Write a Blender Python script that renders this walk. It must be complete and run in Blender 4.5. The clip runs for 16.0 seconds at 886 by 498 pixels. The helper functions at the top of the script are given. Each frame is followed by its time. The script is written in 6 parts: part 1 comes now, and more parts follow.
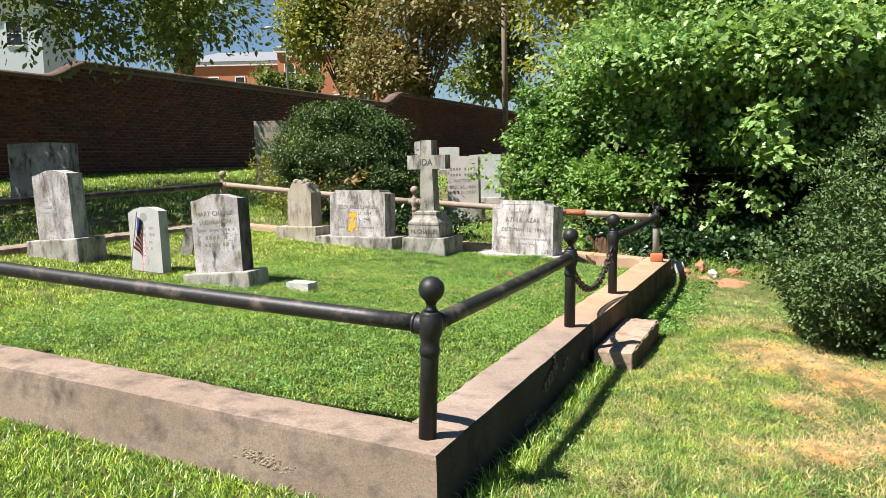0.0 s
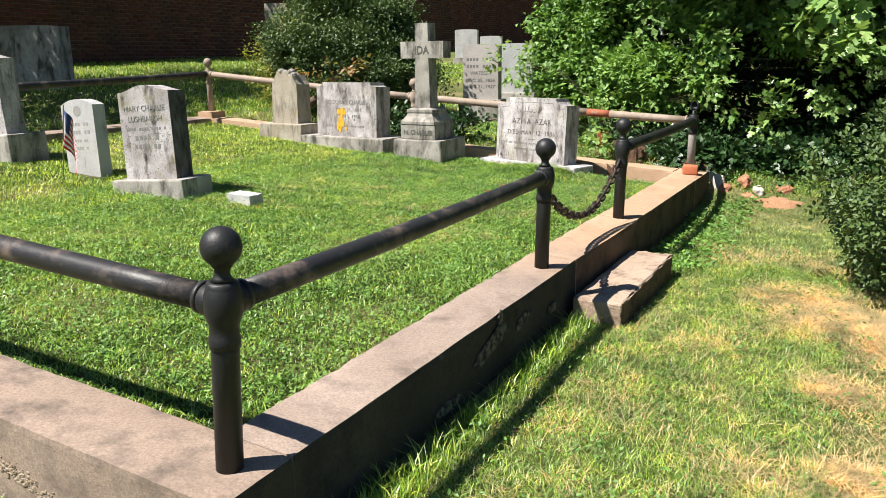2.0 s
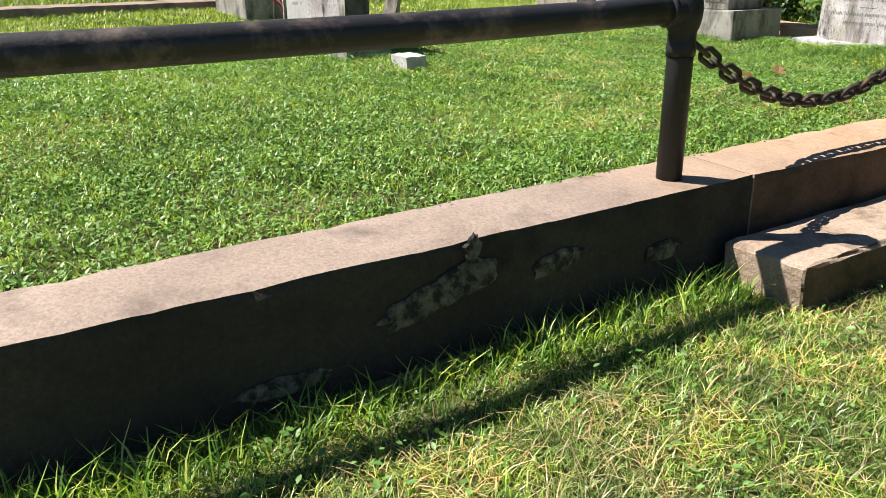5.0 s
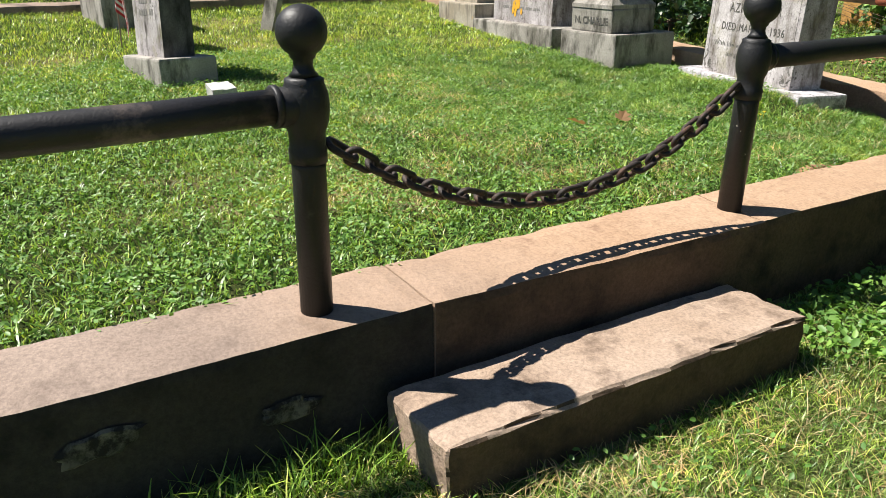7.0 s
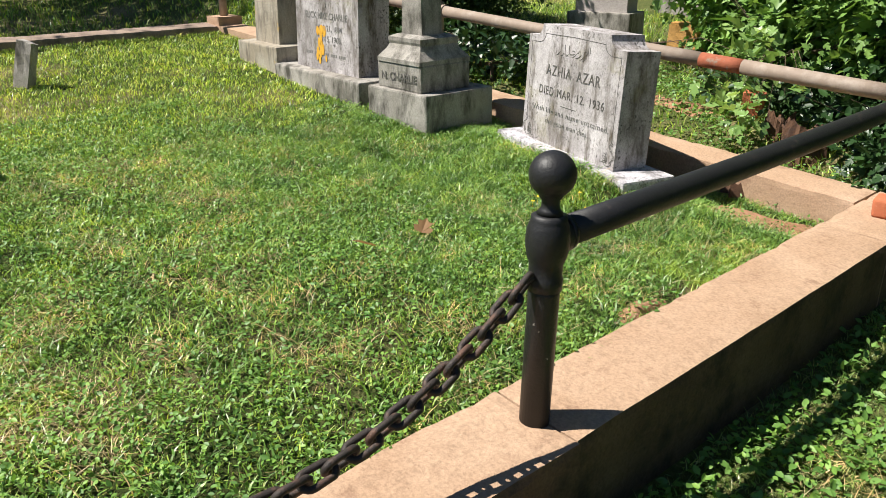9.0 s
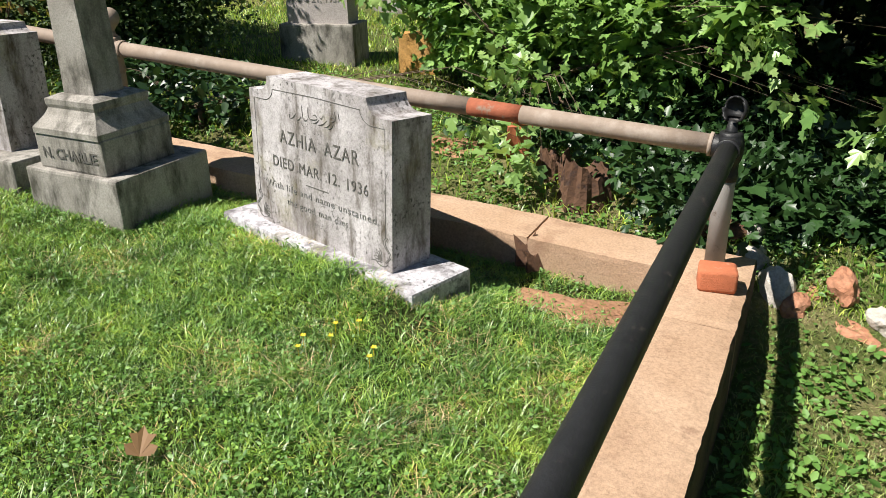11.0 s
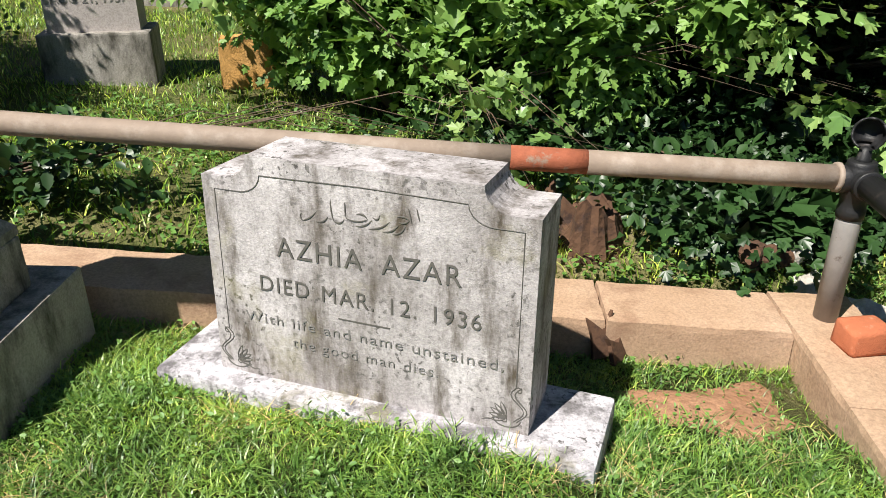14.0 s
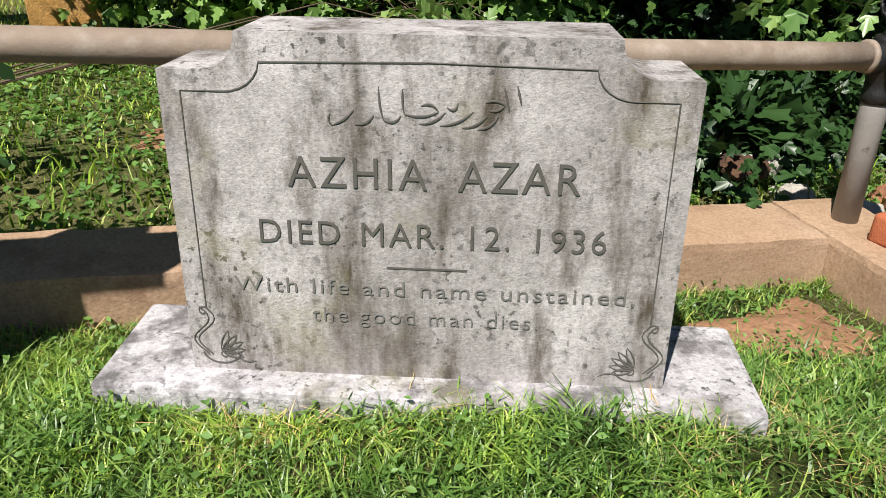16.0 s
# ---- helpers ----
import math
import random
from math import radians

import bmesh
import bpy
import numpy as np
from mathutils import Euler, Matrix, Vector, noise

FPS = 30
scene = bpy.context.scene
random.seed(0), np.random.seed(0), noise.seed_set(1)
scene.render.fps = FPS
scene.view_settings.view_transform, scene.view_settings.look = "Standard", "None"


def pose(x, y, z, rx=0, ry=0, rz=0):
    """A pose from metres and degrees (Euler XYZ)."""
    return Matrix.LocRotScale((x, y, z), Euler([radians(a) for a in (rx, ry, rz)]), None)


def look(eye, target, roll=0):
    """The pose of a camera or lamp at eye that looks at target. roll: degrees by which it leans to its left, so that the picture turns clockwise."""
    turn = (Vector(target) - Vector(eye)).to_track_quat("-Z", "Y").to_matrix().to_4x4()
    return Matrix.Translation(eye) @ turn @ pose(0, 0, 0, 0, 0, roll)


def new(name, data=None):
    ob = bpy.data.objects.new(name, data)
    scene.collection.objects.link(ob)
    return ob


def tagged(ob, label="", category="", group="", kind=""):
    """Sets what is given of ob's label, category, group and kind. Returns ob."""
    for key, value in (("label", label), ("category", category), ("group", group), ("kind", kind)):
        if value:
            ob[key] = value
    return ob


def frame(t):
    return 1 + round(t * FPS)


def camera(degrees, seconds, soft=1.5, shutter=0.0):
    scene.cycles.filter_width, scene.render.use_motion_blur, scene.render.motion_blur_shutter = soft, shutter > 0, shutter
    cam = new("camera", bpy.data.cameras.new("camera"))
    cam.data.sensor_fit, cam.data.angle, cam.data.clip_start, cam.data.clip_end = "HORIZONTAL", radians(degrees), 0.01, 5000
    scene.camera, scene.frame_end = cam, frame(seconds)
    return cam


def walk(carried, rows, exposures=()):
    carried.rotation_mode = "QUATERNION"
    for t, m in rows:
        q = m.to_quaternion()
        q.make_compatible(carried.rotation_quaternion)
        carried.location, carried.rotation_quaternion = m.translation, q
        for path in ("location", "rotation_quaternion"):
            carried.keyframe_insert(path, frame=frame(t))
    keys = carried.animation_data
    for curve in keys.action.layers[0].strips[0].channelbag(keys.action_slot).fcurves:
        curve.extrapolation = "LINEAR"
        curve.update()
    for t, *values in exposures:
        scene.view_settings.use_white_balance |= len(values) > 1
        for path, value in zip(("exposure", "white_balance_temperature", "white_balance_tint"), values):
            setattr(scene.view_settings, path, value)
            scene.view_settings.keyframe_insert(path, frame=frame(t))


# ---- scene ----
cam = camera(59.5, 16.0, soft=0.85)
PATH = [
    (0, (1.213, -2.551, 1.338), (0.407, -0.734, 1.122), -1.3),
    (0.5, (1.207, -2.245, 1.336), (0.418, -0.432, 1.037), -1.3),
    (1, (1.191, -1.892, 1.309), (0.42, -0.087, 0.92), -1.1),
    (1.5, (1.232, -1.616, 1.301), (0.41, 0.152, 0.854), -0.8),
    (2, (1.297, -1.268, 1.297), (0.369, 0.438, 0.818), -0.7),
    (2.5, (1.369, -0.973, 1.274), (0.321, 0.654, 0.772), -0.4),
    (3, (1.405, -0.646, 1.235), (0.253, 0.889, 0.672), -0.2),
    (3.2, (1.429, -0.532, 1.199), (0.225, 0.937, 0.572), -0.1),
    (5.3, (1.399, 0.7, 0.846), (-0.221, 1.66, 0.174), -1.1),
    (5.5, (1.419, 0.805, 0.846), (-0.201, 1.765, 0.171), -0.9),
    (6, (1.486, 1.018, 0.931), (-0.118, 1.993, 0.241), -0.1),
    (6.5, (1.447, 1.288, 1.006), (-0.146, 2.269, 0.298), 0.2),
    (7, (1.392, 1.543, 1.019), (-0.192, 2.532, 0.306), 0.0),
    (7.5, (1.32, 1.787, 1.072), (-0.257, 2.788, 0.358), 0.1),
    (8, (1.189, 1.976, 1.137), (-0.377, 2.992, 0.419), 0.1),
    (8.5, (1.064, 2.131, 1.226), (-0.449, 3.223, 0.507), 0.1),
    (9, (0.948, 2.257, 1.314), (-0.423, 3.513, 0.576), -0.2),
    (9.5, (0.793, 2.463, 1.356), (-0.434, 3.862, 0.624), -0.1),
    (10, (0.631, 2.587, 1.399), (-0.406, 4.127, 0.654), 0.0),
    (10.2, (0.541, 2.674, 1.405), (-0.445, 4.241, 0.65), -0.2),
    (12.3, (-0.285, 3.284, 1.579), (-0.87, 4.999, 0.733), -1.1),
    (12.5, (-0.404, 3.315, 1.578), (-0.95, 5.044, 0.733), -0.9),
    (13, (-0.616, 3.387, 1.578), (-0.956, 5.161, 0.721), -0.9),
    (13.5, (-0.837, 3.498, 1.534), (-1.026, 5.29, 0.666), -0.7),
    (14, (-1.046, 3.608, 1.494), (-1.111, 5.407, 0.622), -0.3),
    (14.5, (-1.232, 3.709, 1.424), (-1.15, 5.507, 0.551), 0.1),
    (15, (-1.384, 3.851, 1.328), (-1.111, 5.624, 0.445), 0.5),
    (15.5, (-1.471, 3.966, 1.242), (-1.083, 5.713, 0.348), 0.6),
    (16, (-1.523, 4.039, 1.164), (-1.066, 5.769, 0.272), 0.6),
]
walk(cam, [(t, look(eye, target, roll)) for t, eye, target, roll in PATH], exposures=[(0, 1.22), (3, 1.12), (5.3, 1.12), (7, 0.96), (9.5, 0.88), (12.5, 0.86), (14.5, 0.80), (16, 0.53)])

# ---- light ----
SUN_WAY = Vector((0.312, 0.373, -0.725)).normalized()
world = bpy.data.worlds.new("world")
scene.world = world
world.use_nodes = True
wn = world.node_tree
sky = wn.nodes.new("ShaderNodeTexSky")
sky.sky_type, sky.sun_disc = "NISHITA", False
sky.dust_density, sky.ozone_density, sky.air_density = 0.0, 5.0, 1.0
sky.sun_elevation, sky.sun_rotation = math.asin(-SUN_WAY.z), math.atan2(-SUN_WAY.x, -SUN_WAY.y)
wn.links.new(sky.outputs[0], wn.nodes["Background"].inputs[0])
wn.nodes["Background"].inputs[1].default_value = 0.040
sun = new("sun", bpy.data.lights.new("sun", "SUN"))
sun.data.energy, sun.data.angle, sun.data.color = 5.0, radians(0.53), (1.0, 0.95, 0.87)
sun.rotation_mode = "QUATERNION"
sun.rotation_quaternion = SUN_WAY.to_track_quat("-Z", "Y")
sun.location = (-20, -25, 50)


# ---- materials ----
def material(name, rough=0.8, metal=0.0, spec=0.3):
    m = bpy.data.materials.new(name)
    m.use_nodes = True
    b = m.node_tree.nodes["Principled BSDF"]
    b.inputs["Roughness"].default_value, b.inputs["Metallic"].default_value = rough, metal
    b.inputs["Specular IOR Level"].default_value = spec
    return m, m.node_tree, b


def node(nt, kind, **values):
    n = nt.nodes.new(kind)
    for key, v in values.items():
        n.inputs[key].default_value = v
    return n


def texture(nt, scale, detail=4.0, rough=0.55, stretch=None, kind="ShaderNodeTexNoise"):
    """A noise in world metres; stretch scales its three axes."""
    g = nt.nodes.new("ShaderNodeNewGeometry")
    src = g.outputs["Position"]
    if stretch:
        mp = nt.nodes.new("ShaderNodeMapping")
        mp.inputs["Scale"].default_value = stretch
        nt.links.new(src, mp.inputs["Vector"])
        src = mp.outputs[0]
    n = nt.nodes.new(kind)
    n.inputs["Scale"].default_value = scale
    if kind == "ShaderNodeTexNoise":
        n.inputs["Detail"].default_value, n.inputs["Roughness"].default_value = detail, rough
    nt.links.new(src, n.inputs["Vector"])
    return n.outputs[0]


def ramp(nt, src, stops):
    r = nt.nodes.new("ShaderNodeValToRGB")
    els = r.color_ramp.elements
    while len(els) < len(stops):
        els.new(0.5)
    for e, (p, c) in zip(els, stops):
        e.position, e.color = p, (*c, 1) if len(c) == 3 else c
    nt.links.new(src, r.inputs[0])
    return r.outputs[0]


def mix(nt, fac, a, b, mode="MIX"):
    n = nt.nodes.new("ShaderNodeMix")
    n.data_type, n.blend_type = "RGBA", mode
    if isinstance(fac, (int, float)):
        n.inputs[0].default_value = fac
    else:
        nt.links.new(fac, n.inputs[0])
    for i, s in ((6, a), (7, b)):
        if isinstance(s, tuple):
            n.inputs[i].default_value = (*s, 1)
        else:
            nt.links.new(s, n.inputs[i])
    return n.outputs[2]


def bump(nt, bsdf, src, strength=0.3, distance=0.01, under=None):
    n = nt.nodes.new("ShaderNodeBump")
    n.inputs["Strength"].default_value, n.inputs["Distance"].default_value = strength, distance
    nt.links.new(src, n.inputs["Height"])
    if under:
        nt.links.new(under, n.inputs["Normal"])
    nt.links.new(n.outputs[0], bsdf.inputs["Normal"])
    return n.outputs[0]


def mineral(name, low, high, dark, dark_at=(0.5, 0.7), streaks=(1, 1, 1), grain=90.0, patch=2.5, rough=0.9, relief=0.5, tint=None, speck=0.35, flecks=False):
    """Stone or concrete: two-scale colour, stains with their own shape, grain and pits."""
    m, nt, b = material(name, rough, 0, 0.25)
    base = mix(nt, ramp(nt, texture(nt, patch, 5, 0.6), [(0.3, (0, 0, 0)), (0.7, (1, 1, 1))]), low, high)
    fine = ramp(nt, texture(nt, grain, 3, 0.7), [(0.3, (1 - speck,) * 3), (0.62, (1.0, 1.0, 1.0))])
    base = mix(nt, 1.0, base, fine, "MULTIPLY")
    stain = ramp(nt, texture(nt, 6.0, 7, 0.68, streaks), [(dark_at[0], (0, 0, 0)), (dark_at[1], (1, 1, 1))])
    base = mix(nt, stain, base, dark)
    if tint:
        spot = ramp(nt, texture(nt, 7.5, 3, 0.6), [(0.66, (0, 0, 0)), (0.74, (1, 1, 1))])
        base = mix(nt, spot, base, tint)
    if flecks:
        # black lichen flecks, thick in some patches, and pale green growth in others
        dots = ramp(nt, texture(nt, 75.0, 3, 0.6), [(0.56, (0, 0, 0)), (0.63, (1, 1, 1))])
        where = ramp(nt, texture(nt, 9.0, 5, 0.65), [(0.40, (0.08, 0.08, 0.08)), (0.62, (0.9, 0.9, 0.9))])
        base = mix(nt, mix(nt, 1.0, dots, where, "MULTIPLY"), base, (0.06, 0.057, 0.05))
        moss = ramp(nt, texture(nt, 4.2, 6, 0.7), [(0.56, (0, 0, 0)), (0.70, (0.6, 0.6, 0.6))])
        base = mix(nt, moss, base, (0.24, 0.22, 0.12))
    nt.links.new(base, b.inputs["Base Color"])
    one = bump(nt, b, texture(nt, 28.0, 5, 0.6), relief * 0.6, 0.012)
    bump(nt, b, texture(nt, grain * 1.6, 3, 0.7), relief, 0.004, one)
    return m


def leafy(name, colors, gloss=0.45, through_light=0.35):
    """Leaves and blades: colour by island, with light passing through."""
    m, nt, b = material(name, gloss, 0, 0.5)
    g = nt.nodes.new("ShaderNodeNewGeometry")
    col = ramp(nt, g.outputs["Random Per Island"], [(i / (len(colors) - 1), c) for i, c in enumerate(colors)])
    col = mix(nt, ramp(nt, texture(nt, 1.3, 3, 0.6), [(0.35, (0, 0, 0)), (0.65, (0.55, 0.55, 0.55))]), col, colors[-1])
    nt.links.new(col, b.inputs["Base Color"])
    tr = nt.nodes.new("ShaderNodeBsdfTranslucent")
    warm = mix(nt, 1.0, col, (1.2, 1.15, 0.7), "MULTIPLY")
    nt.links.new(warm, tr.inputs[0])
    ms = nt.nodes.new("ShaderNodeMixShader")
    ms.inputs[0].default_value = through_light
    nt.links.new(b.outputs[0], ms.inputs[1])
    nt.links.new(tr.outputs[0], ms.inputs[2])
    nt.links.new(ms.outputs[0], nt.nodes["Material Output"].inputs[0])
    return m


def grassy(name, greens, straw, dry_at=(0.5, 0.72)):
    """Turf blades: green by island, straw where the lawn has dried in patches."""
    m, nt, b = material(name, 0.38, 0, 0.5)
    g = nt.nodes.new("ShaderNodeNewGeometry")
    rnd = g.outputs["Random Per Island"]
    col = ramp(nt, rnd, [(i / (len(greens) - 1), c) for i, c in enumerate(greens)])
    patch = ramp(nt, texture(nt, 1.1, 4, 0.6), [(dry_at[0], (0, 0, 0)), (dry_at[1], (0.8, 0.8, 0.8))])
    dry = ramp(nt, rnd, [(0.0, straw[0]), (0.5, straw[1]), (1.0, straw[2])])
    col = mix(nt, patch, col, dry)
    col = mix(nt, 1.0, col, ramp(nt, texture(nt, 6.5, 5, 0.65), [(0.34, (0.50, 0.60, 0.50)), (0.49, (1.05, 1.05, 1.0)), (0.64, (1.65, 1.45, 1.15))]), "MULTIPLY")
    nt.links.new(col, b.inputs["Base Color"])
    tr = nt.nodes.new("ShaderNodeBsdfTranslucent")
    nt.links.new(mix(nt, 1.0, col, (1.2, 1.15, 0.6), "MULTIPLY"), tr.inputs[0])
    ms = nt.nodes.new("ShaderNodeMixShader")
    ms.inputs[0].default_value = 0.3
    nt.links.new(b.outputs[0], ms.inputs[1])
    nt.links.new(tr.outputs[0], ms.inputs[2])
    nt.links.new(ms.outputs[0], nt.nodes["Material Output"].inputs[0])
    return m


def plain(name, color, rough=0.7, metal=0.0, vary=0.25, scale=12.0, relief=0.15, other=None, other_at=(0.6, 0.7), other_scale=9.0):
    """Paint, metal, bark, cloth: a colour with wear in patches."""
    m, nt, b = material(name, rough, metal, 0.4)
    dark = tuple(c * (1 - vary) for c in color)
    col = mix(nt, texture(nt, scale, 5, 0.65), dark, tuple(min(1, c * (1 + vary)) for c in color))
    if other:
        col = mix(nt, ramp(nt, texture(nt, other_scale, 6, 0.7), [(other_at[0], (0, 0, 0)), (other_at[1], (1, 1, 1))]), col, other)
    nt.links.new(col, b.inputs["Base Color"])
    if relief:
        bump(nt, b, texture(nt, scale * 5, 4, 0.6), relief, 0.004)
    return m


CONCRETE_GREY = mineral("concrete_grey_brown", (0.265, 0.195, 0.15), (0.395, 0.30, 0.24), (0.11, 0.085, 0.07), (0.46, 0.68), grain=120, patch=3.0, relief=0.35)
CONCRETE_TAN = mineral("concrete_tan", (0.42, 0.275, 0.175), (0.52, 0.36, 0.25), (0.24, 0.14, 0.09), (0.53, 0.74), grain=120, patch=3.5, relief=0.4)
def kerb_material():
    """Grey-brown concrete that passes into tan concrete further along the kerb."""
    m = mineral("concrete_kerb", (0.25, 0.19, 0.155), (0.41, 0.32, 0.265), (0.12, 0.09, 0.075), (0.50, 0.75), grain=120, patch=3.0, relief=0.4)
    nt = m.node_tree
    b = nt.nodes["Principled BSDF"]
    old = b.inputs["Base Color"].links[0].from_socket
    tan = mix(nt, ramp(nt, texture(nt, 3.5, 5, 0.6), [(0.3, (0, 0, 0)), (0.7, (1, 1, 1))]), (0.385, 0.25, 0.16), (0.50, 0.345, 0.235))
    tan = mix(nt, 1.0, tan, ramp(nt, texture(nt, 110, 3, 0.7), [(0.3, (0.68, 0.68, 0.68)), (0.62, (1, 1, 1))]), "MULTIPLY")
    tan = mix(nt, ramp(nt, texture(nt, 9, 6, 0.7), [(0.58, (0, 0, 0)), (0.70, (0.6, 0.6, 0.6))]), tan, (0.20, 0.115, 0.075))
    tan = mix(nt, 1.0, tan, ramp(nt, texture(nt, 38, 5, 0.7), [(0.36, (0.90, 0.89, 0.88)), (0.52, (1, 1, 1)), (0.68, (1.05, 1.05, 1.04))]), "MULTIPLY")
    g = nt.nodes.new("ShaderNodeNewGeometry")
    sep = nt.nodes.new("ShaderNodeSeparateXYZ")
    nt.links.new(g.outputs["Position"], sep.inputs[0])
    add = nt.nodes.new("ShaderNodeMath")
    add.operation = "MULTIPLY_ADD"
    nt.links.new(texture(nt, 2.2, 4, 0.6), add.inputs[0])
    add.inputs[1].default_value = 0.9
    nt.links.new(sep.outputs[1], add.inputs[2])
    far = nt.nodes.new("ShaderNodeMapRange")
    far.inputs["From Min"].default_value, far.inputs["From Max"].default_value = 2.2, 3.3
    nt.links.new(add.outputs[0], far.inputs["Value"])
    nt.links.new(mix(nt, far.outputs[0], old, tan), b.inputs["Base Color"])
    return m


CONCRETE_KERB = kerb_material()
# dark brown copy for +x faces: dirt, with their shade painted in
CONCRETE_SHADED = mineral("brown_shaded_concrete", (0.09, 0.062, 0.043), (0.165, 0.112, 0.076), (0.035, 0.027, 0.022), (0.48, 0.7), grain=100, patch=4.0, relief=0.7)
CONCRETE_STEP = mineral("concrete_step", (0.36, 0.26, 0.19), (0.47, 0.36, 0.28), (0.11, 0.075, 0.055), (0.50, 0.68), grain=110, patch=4.0, relief=0.6)
# first kerb length's side: black staining deepened by painted shade
CONCRETE_BLACK = mineral("stained_shaded_concrete", (0.038, 0.034, 0.029), (0.075, 0.066, 0.055), (0.02, 0.019, 0.017), (0.45, 0.7), grain=90, patch=3.0, relief=0.7)
SPALL = mineral("spalled_concrete", (0.085, 0.085, 0.07), (0.19, 0.18, 0.15), (0.025, 0.024, 0.021), (0.42, 0.56), (5, 5, 5), grain=50, patch=14, relief=1.0)
SPALL_TAN = mineral("sandy_spall", (0.27, 0.205, 0.15), (0.38, 0.295, 0.22), (0.15, 0.10, 0.07), (0.50, 0.68), (5, 5, 5), grain=50, patch=14, relief=1.0)
MARBLE = mineral("weathered_white_marble", (0.30, 0.275, 0.27), (0.66, 0.62, 0.63), (0.09, 0.073, 0.055), (0.466, 0.675), (2.6, 2.6, 0.75), grain=150, patch=5.0, relief=0.45, speck=0.4, flecks=True)
MARBLE_STAINED = mineral("black_stained_marble", (0.26, 0.235, 0.235), (0.60, 0.56, 0.57), (0.045, 0.038, 0.034), (0.53, 0.66), (1.3, 1.3, 0.5), grain=140, patch=4.0, relief=0.4, flecks=True)
# near-black marble for one slab's sunless side: staining plus painted shade
MARBLE_SHADED = mineral("stained_shaded_marble", (0.10, 0.09, 0.088), (0.20, 0.18, 0.175), (0.035, 0.03, 0.028), (0.42, 0.62), (1.3, 1.3, 0.5), grain=140, patch=4.0, relief=0.4)
MARBLE_CLEAN = mineral("white_marble", (0.40, 0.40, 0.40), (0.56, 0.55, 0.54), (0.17, 0.155, 0.14), (0.56, 0.80), (2, 2, 0.5), grain=140, patch=4.0, relief=0.3)
MARBLE_BASE = mineral("worn_marble_base", (0.40, 0.38, 0.40), (0.68, 0.655, 0.69), (0.15, 0.14, 0.145), (0.47, 0.62), (1.8, 1.8, 1.8), grain=70, patch=6.0, relief=0.5, flecks=True)
GRANITE = mineral("grey_stone", (0.24, 0.22, 0.19), (0.50, 0.47, 0.43), (0.075, 0.07, 0.058), (0.47, 0.65), (1.6, 1.6, 0.6), grain=150, patch=3.0, relief=0.6)
STONE_YELLOW = mineral("lichened_stone", (0.30, 0.25, 0.18), (0.46, 0.42, 0.35), (0.13, 0.11, 0.09), (0.5, 0.7), (2.0, 2.0, 0.5), grain=130, patch=3.0, relief=0.6, tint=(0.46, 0.30, 0.08))
GREY_FAR = mineral("blue_grey_granite", (0.34, 0.35, 0.35), (0.46, 0.47, 0.47), (0.2, 0.2, 0.2), (0.6, 0.8), grain=120, patch=3, relief=0.2)
PINK_GRANITE = mineral("pinkish_granite", (0.40, 0.36, 0.34), (0.54, 0.49, 0.47), (0.24, 0.2, 0.18), (0.6, 0.8), grain=120, patch=3, relief=0.2)
ORANGE_STONE = mineral("orange_sandstone", (0.48, 0.25, 0.07), (0.62, 0.36, 0.13), (0.30, 0.16, 0.07), (0.55, 0.75), grain=70, patch=6, relief=0.7)
# slightly raised strokes; the shade inside cut letters is put into these colours
LETTER = plain("letter_shade", (0.10, 0.095, 0.085), 0.95, 0, 0.3, 60, 0.2)
LETTER_FAINT = plain("faint_letter_shade", (0.29, 0.28, 0.265), 0.95, 0, 0.3, 60, 0.2)
LETTER_SOFT = plain("worn_letter_shade", (0.17, 0.165, 0.155), 0.95, 0, 0.3, 60, 0.2)
LICHEN = plain("orange_lichen", (0.62, 0.33, 0.03), 0.95, 0, 0.3, 40, 0.4)
BLACK_IRON = plain("black_painted_iron", (0.014, 0.014, 0.015), 0.5, 0, 0.5, 30, 0.25, (0.055, 0.045, 0.04), (0.60, 0.75), 14)
WORN_IRON = plain("worn_black_pipe", (0.02, 0.019, 0.02), 0.45, 0, 0.5, 30, 0.25, (0.16, 0.12, 0.10), (0.52, 0.72), 6)
BARE_PIPE = plain("bare_weathered_pipe", (0.26, 0.20, 0.155), 0.7, 0, 0.25, 25, 0.25, (0.36, 0.30, 0.25), (0.5, 0.7), 8)
GREY_PIPE = plain("grey_painted_pipe", (0.30, 0.285, 0.275), 0.6, 0, 0.2, 25, 0.25, (0.10, 0.07, 0.055), (0.6, 0.72), 14)
CHIPPED_IRON = plain("chipped_black_iron", (0.016, 0.016, 0.018), 0.45, 0, 0.5, 30, 0.35, (0.42, 0.40, 0.37), (0.66, 0.69), 38)
RUST = plain("red_rust", (0.30, 0.09, 0.045), 0.85, 0, 0.4, 40, 0.4, (0.27, 0.19, 0.14), (0.56, 0.64), 16)
CHAIN_IRON = plain("rusty_chain_iron", (0.035, 0.028, 0.024), 0.6, 0.2, 0.4, 60, 0.4, (0.11, 0.06, 0.04), (0.5, 0.66), 30)
BRICK = plain("red_brick", (0.42, 0.13, 0.06), 0.9, 0, 0.25, 40, 0.6, (0.5, 0.3, 0.2), (0.6, 0.75), 25)
ROCK_WHITE = mineral("pale_rock", (0.42, 0.38, 0.33), (0.62, 0.58, 0.53), (0.25, 0.2, 0.15), (0.6, 0.8), grain=60, patch=9, relief=0.7)
ROCK_RED = mineral("red_rock", (0.36, 0.15, 0.08), (0.52, 0.27, 0.17), (0.2, 0.1, 0.06), (0.55, 0.8), grain=60, patch=9, relief=0.7)
